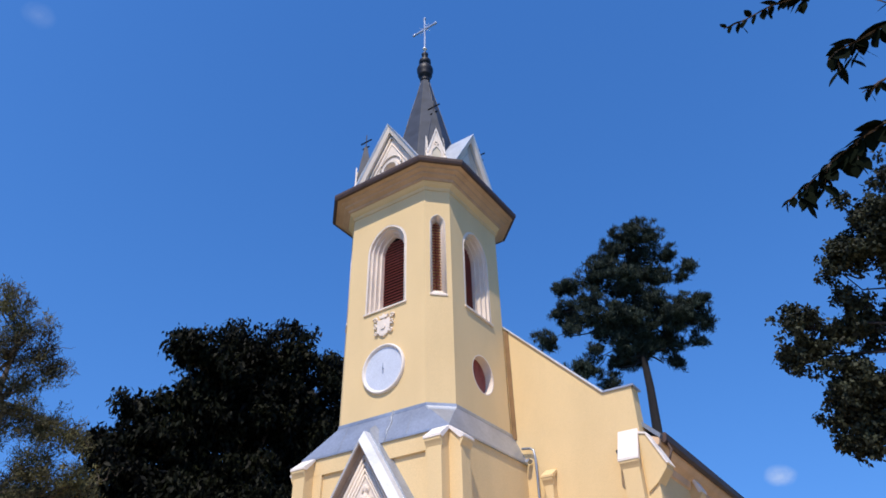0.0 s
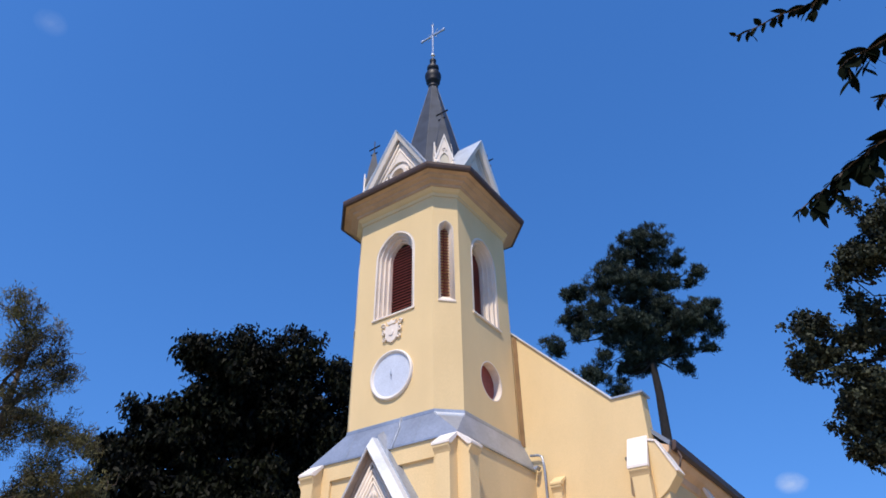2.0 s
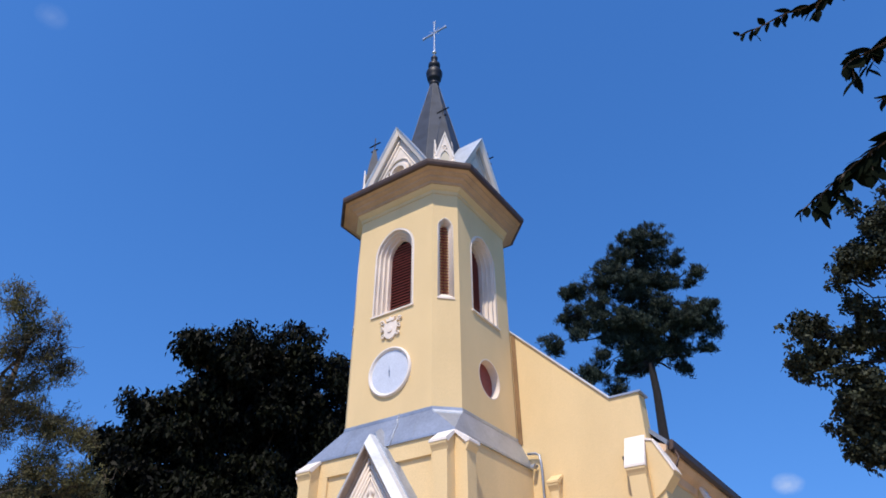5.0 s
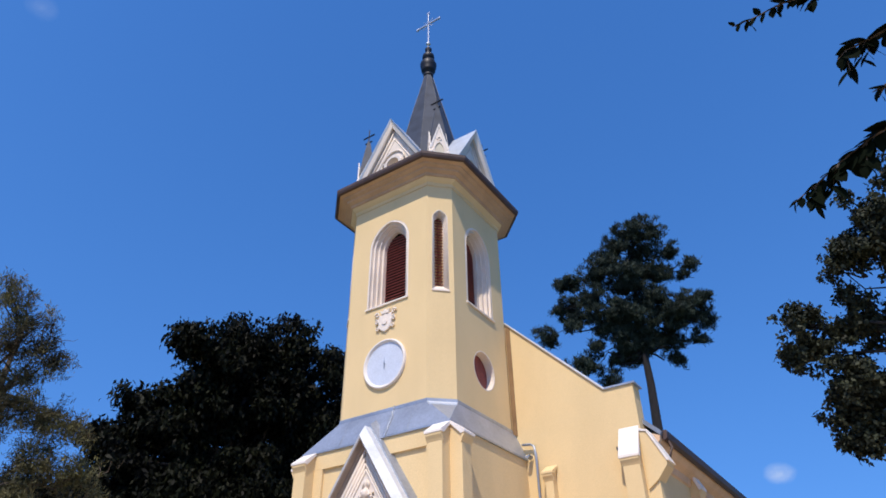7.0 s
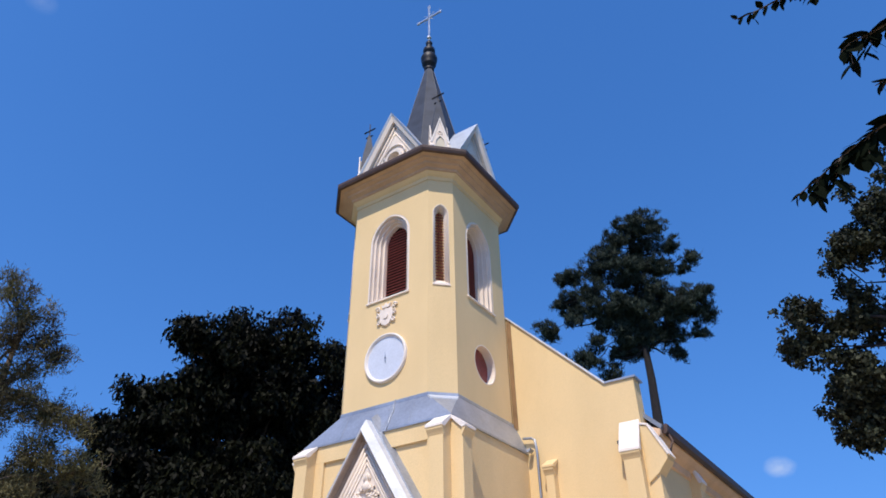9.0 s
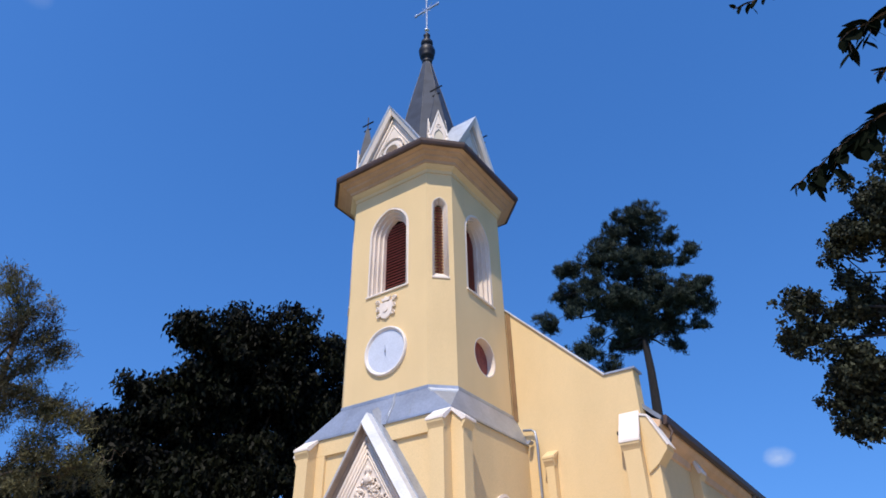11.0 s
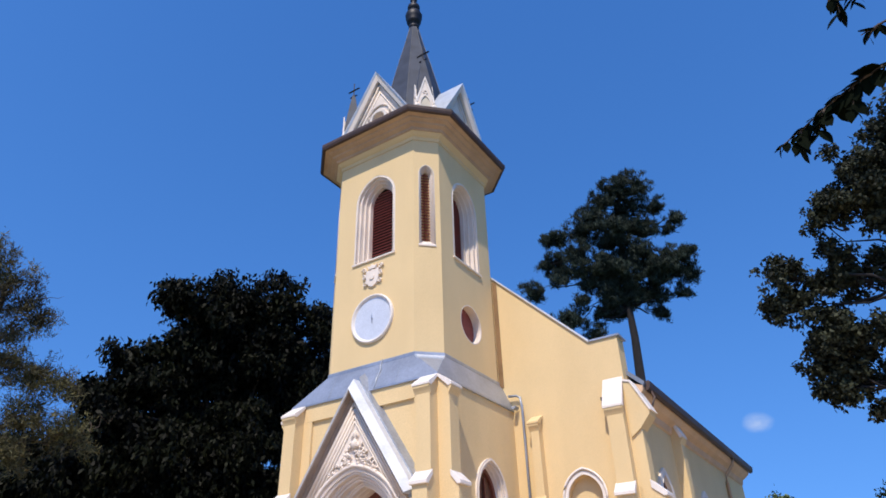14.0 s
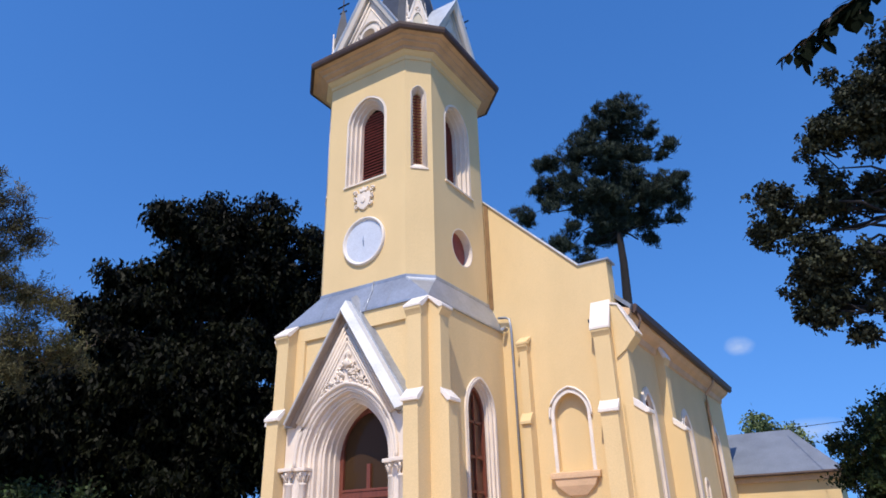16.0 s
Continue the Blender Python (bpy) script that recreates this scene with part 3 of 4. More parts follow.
# ---- portal ----
portal = empty("portal", church, "white stepped gothic portal under a steep gable")
YP = -2.52
GA, GF, GH = 6.965, 4.35, 1.68     # gable apex, foot, half width
steps = [(1.50, 5.12, YP), (1.40, 5.05, YP + 0.05), (1.32, 4.99, YP + 0.18), (1.22, 4.92, YP + 0.23), (1.15, 4.86, YP + 0.37), (1.06, 4.80, YP + 0.42), (0.99, 4.76, YP + 0.58), (0.95, 4.74, YP + 0.74), (0.92, 4.73, YP + 0.92)]
panel("portal_front", [(-1.92, 0), (1.92, 0), (1.92, 4.25), (1.66, GF), (0, GA - 0.03), (-1.66, GF), (-1.92, 4.25)], [list(reversed(arch(1.50, 0.02, 3.40, 5.12)))], 0.26, pose(0, YP, 0), TRIM, portal)
for (wa, za, ya), (wb, zb_, yb) in zip(steps[:-1], steps[1:]):
    part("archivolt", Shape().ring(arch(wa, 0.0, 3.40, za, 14), arch(wb, 0.0, 3.40, zb_, 14), ya + 0.012, yb + 0.06), TRIM, portal)
    part("roll", Shape().tube([Vector((u, ya + 0.02, v)) for u, v in arch(wb + 0.035, 0.0, 3.40, zb_ + 0.035, 14)], 0.024, 6), TRIM, portal, smooth=True)
part("hood", Shape().tube([Vector((u, YP - 0.02, v)) for u, v in arch(1.56, 3.3, 3.40, 5.18, 14)], 0.05, 6), TRIM, portal, smooth=True)
d = Vector((GH, 0, GF - GA)).normalized()
up = Vector((-d.z, 0, d.x))
L = math.hypot(GH, GA - GF) + 0.06
for sx in (-1, 1):
    def q(s, n, y):
        p = Vector((0, 0, GA)) + d * s + up * n
        return Vector((sx * p.x, y, p.z))

    def bar(sec, name, mat, label="", s1=L, bevel=0.0):
        return part(name, Shape().loft([[q(-up.x * n / d.x, n, y) for n, y in sec], [q(s1, n, y) for n, y in sec]]), mat, portal, label, bevel)
    bar([(0.0, YP - 0.32), (0.03, YP - 0.35), (0.19, YP - 0.15), (0.20, YP + 0.06), (0.0, YP + 0.06)], "coping", ZINCPALE, "bright sheet-metal gable coping", bevel=0.008)
    bar([(0.0, YP + 0.05), (0.24, YP + 0.05), (0.34, -W + 0.12), (0.0, -W + 0.12)], "gable_roof", ZINC, "zinc gable roof", L - 0.05)
    bar([(-0.11, YP), (-0.10, YP - 0.08), (-0.07, YP - 0.13), (0.0, YP - 0.15), (0.0, YP)], "bed_mould", FASCIA, "fascia with the shade of the coping put into its colour")
    # board added only to darken the underside of the coping
    bar([(-0.025, YP - 0.31), (-0.003, YP - 0.325), (-0.003, YP), (-0.025, YP)], "shade_board", FASCIA, "added board that darkens the underside of the coping")
    for n_, y, r in ((-0.14, YP - 0.06, 0.045), (-0.23, YP - 0.04, 0.04), (-0.31, YP - 0.025, 0.035), (-0.385, YP - 0.015, 0.028)):
        part("moulding", Shape().tube([q(-up.x * n_ / d.x, n_, y), q(L - 0.1 + n_ * 0.3, n_, y)], r, 8), TRIM, portal, smooth=True)
    # foot of the gable: white stop block
    part("stop_block", Shape().prism([(sx * 1.62, 4.26), (sx * 1.94, 4.26), (sx * 1.94, 4.50), (sx * 1.80, 4.50), (sx * 1.68, 4.38)], YP - 0.10, -W), ZINC, portal, bevel=0.01)
    # columns with leafy capitals
    for cx, cy_, r in ((1.72, YP + 0.02, 0.115), (1.36, YP + 0.10, 0.09)):
        col = part("column", Shape().lathe(sx * cx, cy_, [(r * 1.5, 0.0), (r * 1.5, 0.35), (r * 1.25, 0.45), (r, 0.5), (r, 2.86), (r * 1.2, 2.88), (r * 1.2, 2.92), (r * 0.95, 2.94), (r * 1.05, 3.05), (r * 1.5, 3.17), (r * 1.6, 3.18)], 16), TRIM, portal, "slender white column", smooth=True)
        part("abacus", Shape().box(sx * cx - r * 2, sx * cx + r * 2, cy_ - r * 2, cy_ + r * 2, 3.19, 3.28), TRIM, col, bevel=0.02)
        for k in range(8):
            a = k * math.pi / 4 + 0.2
            ca, sa = math.cos(a), math.sin(a)
            part("capital_leaf", Shape().tube([(sx * cx + ca * r * 0.95, cy_ + sa * r * 0.95, 2.95), (sx * cx + ca * r * 1.35, cy_ + sa * r * 1.35, 3.08), (sx * cx + ca * r * 1.75, cy_ + sa * r * 1.75, 3.13), (sx * cx + ca * r * 1.7, cy_ + sa * r * 1.7, 3.07)], [0.03, 0.036, 0.034, 0.022], 6), TRIM, col, smooth=True)
# tympanum relief: foliage scrolls and a plain bust
bust = Shape().lathe(0.02, YP - 0.01, [(0.02, 5.56), (0.09, 5.58), (0.12, 5.66), (0.11, 5.74), (0.05, 5.79), (0.035, 5.82), (0.05, 5.85), (0.068, 5.90), (0.066, 5.95), (0.045, 6.00), (0.02, 6.02)], 14)
for sx in (-1, 1):
    bust.tube([(0.02 + sx * 0.09, YP - 0.05, 5.72), (0.02 + sx * 0.15, YP - 0.05, 5.64), (0.02 + sx * 0.09, YP - 0.10, 5.58)], [0.035, 0.035, 0.024], 6)
    bust.tube([(0.02 + sx * 0.06, YP - 0.03, 5.97), (0.02 + sx * 0.10, YP - 0.02, 5.88), (0.02 + sx * 0.08, YP - 0.02, 5.80)], [0.022, 0.028, 0.016], 6)
part("relief_bust", bust, TRIM, portal, "weathered stucco bust", smooth=True)
rng = random.Random(5)
for sx in (-1, 1):
    for cu, cv, r0, ph in ((0.14, 5.36, 0.09, 0.3), (0.32, 5.32, 0.10, 2.0), (0.50, 5.18, 0.08, 0.8), (0.24, 5.52, 0.08, 3.4), (0.64, 5.04, 0.06, 1.4), (0.10, 5.60, 0.06, 0.0)):
        pts, rad = [], []
        for k in range(18):
            a = ph + k * 0.6
            r = r0 * (1 - k / 22)
            pts.append((sx * (cu + r * math.cos(a)), YP - 0.03 - 0.02 * math.sin(k * 0.7), cv + r * math.sin(a)))
            rad.append(0.03 * (1 - k / 26))
        part("scroll", Shape().tube(pts, rad, 6), TRIM, portal, smooth=True)
        for k in range(3):
            a = rng.uniform(0, 6.3)
            c = Vector((sx * cu + 1.15 * r0 * math.cos(a), YP - 0.02, cv + 1.15 * r0 * math.sin(a)))
            part("acanthus_leaf", Shape().tube([c, c + Vector((0.05 * math.cos(a), -0.03, 0.05 * math.sin(a))), c + Vector((0.09 * math.cos(a + 0.4), -0.01, 0.09 * math.sin(a + 0.4)))], [0.02, 0.034, 0.008], 6), TRIM, portal, smooth=True)

# door in the portal
YD = YP + 0.94
door = empty("entrance_door", church, "red-brown double door with a glazed pointed fanlight")
part("door_frame", Shape().ring(arch(0.93, 0.0, 3.67, 4.72, 12), arch(0.80, 0.0, 3.67, 4.58, 12), YD, YD + 0.12), DOORWOOD, door)
part("fanlight_pane", Shape().prism(arch(0.82, 2.7, 3.67, 4.60, 12), YD + 0.07, YD + 0.08), GLASS, door, "dark glass with brown reflections put into its colour")
part("transom", Shape().box(-0.80, 0.80, YD - 0.03, YD + 0.10, 2.54, 2.70), DOORWOOD, door, bevel=0.012)
part("transom_mould", Shape().box(-0.78, 0.78, YD - 0.05, YD, 2.70, 2.76), DOORWOOD, door, bevel=0.01)
part("mullion", Shape().box(-0.055, 0.055, YD, YD + 0.09, 2.75, 3.34), DOORWOOD, door, bevel=0.01)
for sx in (-1, 1):
    leaf = part("door_leaf", Shape().box(min(sx * 0.01, sx * 0.80), max(sx * 0.01, sx * 0.80), YD + 0.03, YD + 0.09, 0.05, 2.54), DOORWOOD, door, bevel=0.006)
    for z0, z1 in ((0.2, 0.9), (1.05, 2.45)):
        part("door_panel", Shape().box(min(sx * 0.14, sx * 0.68), max(sx * 0.14, sx * 0.68), YD + 0.012, YD + 0.04, z0, z1), DOORWOOD, leaf, bevel=0.02)
part("handle", Shape().tube([(0.09, YD - 0.03, 1.05), (0.20, YD - 0.03, 1.05)], 0.012, 8), STEEL, door)
part("threshold", Shape().box(-1.9, 1.9, -3.4, YP + 1.1, 0.0, 0.15), GRAVEL, church, "low stone step", bevel=0.02)

# ---- nave ----
ZK, XK = 8.52, 4.86
gable = [(-5.66, 0), (5.66, 0), (5.66, ZK), (XK, ZK), (0, ZK + XK), (-XK, ZK), (-5.66, ZK)]
NI = dict(u=4.19, w=0.47, z0=3.10, zs=4.50, za=5.06)
holes = [list(reversed(arch(NI["w"], NI["z0"], NI["zs"], NI["za"], u0=s * NI["u"]))) for s in (1, -1)]
panel("gable_wall", gable, holes, 0.5, pose(0, YG, 0), YELLOW, church)
for s in (1, -1):
    def cp(pts):
        return [Vector((s * x, y, z)) for x, y, z in pts]
    a, b = (0.0, ZK + XK), (XK, ZK)
    part("coping", Shape().loft([cp([(a[0], YG - 0.06, a[1]), (a[0], YG + 0.56, a[1]), (a[0], YG + 0.56, a[1] + 0.045), (a[0], YG - 0.06, a[1] + 0.045)]), cp([(b[0], YG - 0.06, b[1]), (b[0], YG + 0.56, b[1]), (b[0] + 0.03, YG + 0.56, b[1] + 0.04), (b[0] + 0.03, YG - 0.06, b[1] + 0.04)])]), ZINCPALE, church, "bright sheet-metal gable coping")
    x0, x1 = sorted((s * XK, s * 5.74))
    part("kneeler_cap", Shape().box(x0, x1, YG - 0.05, YG + 0.56, ZK, ZK + 0.05), ZINC, church)
    ni = empty("niche", church, "blind pointed niche with white surround and sill")
    m = pose(s * NI["u"], YG, 0)
    part("niche_back", Shape().prism(arch(NI["w"] + 0.01, 3.0, NI["zs"], NI["za"] + 0.01), 0.22, 0.25, m), YELLOW, ni)
    part("surround", Shape().ring(arch(0.55, 3.06, NI["zs"], 5.15), arch(NI["w"] - 0.01, 3.06, NI["zs"], NI["za"] - 0.01), -0.03, 0.03, m), CAPWHITE, ni, bevel=0.006)
    hood = [p for p in arch(0.58, 4.4, NI["zs"], 5.20)]
    part("hood_mould", Shape().tube([m @ Vector((u, -0.05, v)) for u, v in hood], 0.032, 6), CAPWHITE, ni, smooth=True)
    part("sill", Shape().prism([(0.0, 2.99), (-0.16, 2.99), (-0.16, 3.03), (0.0, 3.07)][::-1], -0.66, 0.66, m @ pose(0, 0, 0, 0, 0, 90) @ Matrix.Scale(-1, 4, (0, 1, 0))), SOFFIT, ni)
    part("sill_mould", Shape().box(-0.66, 0.66, -0.17, 0.0, 2.90, 3.0, m), SOFFIT, ni, bevel=0.012)
    part("corbel", Shape().loft([[m @ Vector(p) for p in ((-w_, 0, z), (w_, 0, z), (w_, -y_, z), (-w_, -y_, z))] for w_, y_, z in ((0.58, 0.14, 2.90), (0.50, 0.13, 2.72), (0.24, 0.06, 2.50), (0.16, 0.02, 2.46))]), SOFFIT, ni, "tapering plaster corbel")
    # angle buttresses and the inner buttress of the front
    buttress(pose(5.13 if s > 0 else -5.57, YG, 0), 0.44, 0.28, 0.42, 4.41, 7.36, church, 0.78)
    buttress(pose(2.95 if s > 0 else -3.19, YG, 0), 0.24, 0.26, 0.38, 4.35, 6.75, church, 0.2, YELLOW)
    for yb, zt in ((YG, 7.0), (5.35, 7.25)):
        if s > 0:
            buttress(side(90) @ pose(yb, -XW, 0), 0.41, 0.26, 0.53, 4.36, zt, church, 0.7 if zt > 7 else 0.3, low=0.36)
        else:
            buttress(side(-90) @ pose(-yb - 0.41, -XW, 0), 0.41, 0.26, 0.53, 4.36, zt, church, 0.7 if zt > 7 else 0.3, low=0.36)
    # corbelled kneeler that stops the eaves, under a sloping white sheet
    kn = empty("kneeler", church, "corbelled yellow kneeler under a sloping white sheet")
    out = [(5.62, 5.75), (5.90, 5.95), (6.08, 6.16), (6.17, 6.26), (6.19, 6.36), (5.80, 7.16), (5.62, 7.20)]
    part("block", Shape().prism([(s * x, z) for x, z in out], YG - 0.06, YG + 0.47), YELLOW, kn, bevel=0.01)
    part("sheet", Shape().prism([(s * x, z) for x, z in ((6.19, 6.36), (6.24, 6.36), (5.84, 7.20), (5.62, 7.27), (5.62, 7.21), (5.80, 7.165))], YG - 0.09, YG + 0.49), CAPWHITE, kn)

# nave side walls, windows, eaves and roof
YE = 15.0
for s, turn in ((1, 90), (-1, -90)):
    m = side(turn) @ pose(0, -XW, 0)
    cs = [3.68, 8.05, 12.75]
    us = [s * c for c in cs]
    u0, u1 = sorted((s * (YG + 0.5), s * YE))
    panel("nave_wall", rect(u0, u1, 0, 7.0), [list(reversed(arch(0.66, 2.0, 4.35, 5.36, u0=u))) for u in us] + [list(reversed(arch(0.34, 1.5, 2.95, 3.3, u0=s * 9.75)))], 0.5, m, YELLOW, church)
    for u in us:
        pointed_window(church, m @ pose(u, 0, 0), "nave_window", 2.0, 4.35, 5.36, [(0.74, -0.06), (0.50, 0.02), (0.47, 0.06)], 0.5, DARK, 0, "tall pointed nave window with white surround", 0.08, [(-0.03, 0.03, 2.3, 5.0), (-0.45, 0.45, 3.6, 3.65)])
    pointed_window(church, m @ pose(s * 9.75, 0, 0), "low_window", 1.5, 2.95, 3.3, [(0.34, -0.03), (0.24, 0.0), (0.21, 0.05)], 0.5, DARK, 0, "small low window with white surround", 0.05)
    x0, x1 = sorted((s * (XW - 0.1), s * 6.02))
    part("eave_soffit", Shape().loft([[(s * x, y, z) for x, z in ((5.60, 6.55), (5.70, 6.60), (5.74, 6.78), (5.90, 6.88), (6.02, 7.0), (6.04, 7.12), (5.60, 7.3))] for y in (YG + 0.3, YE + 0.35)]), SOFFIT, church, "stepped ochre eaves cornice")
    part("gutter", Shape().loft([[(s * x, y, z) for x, z in ((6.02, 7.06), (6.10, 7.02), (6.17, 7.08), (6.20, 7.25), (6.16, 7.28), (6.02, 7.24))] for y in (YG + 0.45, YE + 0.5)]), GUTTER, church, "dark brown metal gutter")
    part("nave_roof", Shape().loft([[(s * x, y, z) for x, z in ((6.10, 7.22), (0.0, 13.05), (0.0, 12.9), (6.05, 7.12))] for y in (YG + 0.3, YE + 0.45)]), ROOF, church, "grey sheet nave roof")
    dp = Shape()
    dp.tube([(s * 6.1, 12.0, 7.05), (s * 6.05, 12.0, 6.8), (s * 5.74, 12.0, 6.45), (s * 5.72, 12.0, 6.2), (s * 5.72, 12.0, 0.1)], 0.06, 10)
    part("downpipe", dp, CORNICE, church, "dull brown downpipe", smooth=True)
    part("downpipe", Shape().tube([(s * 6.12, YG + 0.62, 7.06), (s * 6.2, YG + 0.60, 6.85), (s * 6.12, YG + 0.56, 6.62), (s * 5.98, YG + 0.54, 6.5)], 0.038, 10), GUTTER, church, "short swan-neck outlet", smooth=True)
    # zinc downpipe in the corner of tower and gable
    part("downpipe", Shape().tube([(s * 2.3, 1.46, 7.45), (s * 2.55, 1.46, 7.42), (s * 2.66, 1.46, 7.35), (s * 2.69, 1.47, 7.1), (s * 2.69, 1.47, 0.1)], 0.036, 10), ZINC, church, "grey zinc downpipe", smooth=True)
    part("gutter", Shape().loft([[(s * x, y, z) for x, z in ((2.44, 7.03), (2.50, 7.0), (2.56, 7.05), (2.57, 7.10), (2.44, 7.08))] for y in (1.3, YG - 0.06)]), ZINC, church)
panel("east_wall", [(-XW, 0), (XW, 0), (XW, 7.0), (0, 12.8), (-XW, 7.0)], [], 0.5, pose(0, YE, 0), YELLOW, church)
part("ceiling", Shape().box(-XW + 0.45, XW - 0.45, YG + 0.4, YE, 6.9, 7.0), DARK, church)
# darker joint strips where the tower meets the gable, and a bracket
for s in (1, -1):
    x0, x1 = sorted((s * 1.98, s * 2.12))
    part("joint_strip", Shape().box(x0, x1, YG - 0.03, YG + 0.05, 7.78, 11.27), JOINT, church, "narrow brown joint strip")
part("lamp_bracket", Shape().box(4.98, 5.08, YG - 0.10, YG, 6.82, 6.90), IRON, church)

# ---- sacristy beside the nave ----
annex = empty("sacristy", None, "low yellow annex with hipped grey sheet roof", "building")
X0, X1, Y0, Y1 = 4.4, 9.3, 15.55, 20.6
for (xa, ya, xb, yb) in ((X0, Y0, X1, Y0), (X1, Y0, X1, Y1), (X1, Y1, X0, Y1), (X0, Y1, X0, Y0)):
    m = pose(xa, ya, 0, 0, 0, math.degrees(math.atan2(yb - ya, xb - xa)))
    ln = math.hypot(xb - xa, yb - ya)
    cut = 0.0 if ya == yb else 0.404
    panel("wall", rect(cut, ln - cut, 0, 3.65), [], 0.4, m, YELLOW, annex)
    part("cornice", Shape().box(-0.2, ln + 0.2, -0.16, 0.1, 3.35, 3.62, m), SOFFIT, annex, bevel=0.03)
ex = 0.32
part("overhead_wire", Shape().tube([(7.8, 17.4, 5.6), (8.9, 14.9, 5.3), (10.7, 10.9, 4.85), (14.2, 5.0, 4.5)], 0.012, 4), IRON, annex, "thin black cable")
part("roof", Shape().add([(X0 - ex, Y0 - ex, 3.68), (X1 + ex, Y0 - ex, 3.68), (X1 + ex, Y1 + ex, 3.68), (X0 - ex, Y1 + ex, 3.68), (X0 + 0.6, 18.05, 5.62), (X1 - 1.5, 18.05, 5.62), (X0 - ex, Y0 - ex, 3.60), (X1 + ex, Y0 - ex, 3.60), (X1 + ex, Y1 + ex, 3.60), (X0 - ex, Y1 + ex, 3.60)],
     [(0, 1, 5, 4), (1, 2, 5), (2, 3, 4, 5), (3, 0, 4), (0, 6, 7, 1), (1, 7, 8, 2), (2, 8, 9, 3), (3, 9, 6, 0), (6, 9, 8, 7)]), ROOF, annex, "hipped grey sheet roof")
part("gutter", Shape().tube([(X0 - ex, Y0 - ex - 0.05, 3.62), (X1 + ex, Y0 - ex - 0.05, 3.62)], 0.06, 8), GUTTER, annex)


# ---- trees ----
def leaves(name, centres, spread, per, size, mat, parent, rng, aspect=0.5, droop=0.3, label="", lift=0.0):
    """Many small folded leaves in tufts about the given centres, as one mesh."""
    k = len(centres) * per
    c = np.repeat(np.asarray(centres, float), per, axis=0)
    p = c + rng.normal(size=(k, 3)) * spread
    d = rng.normal(size=(k, 3))
    d[:, 2] -= droop * 2
    d[:, 2] += lift
    d /= np.linalg.norm(d, axis=1)[:, None]
    e = np.cross(d, rng.normal(size=(k, 3)))
    e /= np.linalg.norm(e, axis=1)[:, None] + 1e-9
    n = np.cross(d, e)
    s = (size * rng.uniform(0.6, 1.35, k))[:, None]
    a = p
    b = p + d * s * 0.45 + e * s * aspect * 0.5 + n * s * 0.10
    t = p + d * s
    f = p + d * s * 0.45 - e * s * aspect * 0.5 + n * s * 0.10
    v = np.stack([a, b, t, f], 1).reshape(-1, 3)
    me = bpy.data.meshes.new(name)
    me.vertices.add(4 * k)
    me.vertices.foreach_set("co", v.ravel())
    me.loops.add(4 * k)
    me.loops.foreach_set("vertex_index", np.arange(4 * k))
    me.polygons.add(k)
    me.polygons.foreach_set("loop_start", np.arange(k) * 4)
    me.polygons.foreach_set("loop_total", np.full(k, 4))
    me.materials.append(mat)
    me.update()
    me.validate()
    ob = new(name, me)
    ob.parent = parent
    return tagged(ob, label, kind="stuff")


def wander(a, b, rng, n=6, bend=0.08):
    a, b = np.array(a, float), np.array(b, float)
    ln = np.linalg.norm(b - a)
    pts = [a + (b - a) * i / n + (rng.normal(size=3) * bend * ln * (0 < i < n)) * 0.5 for i in range(n + 1)]
    return pts


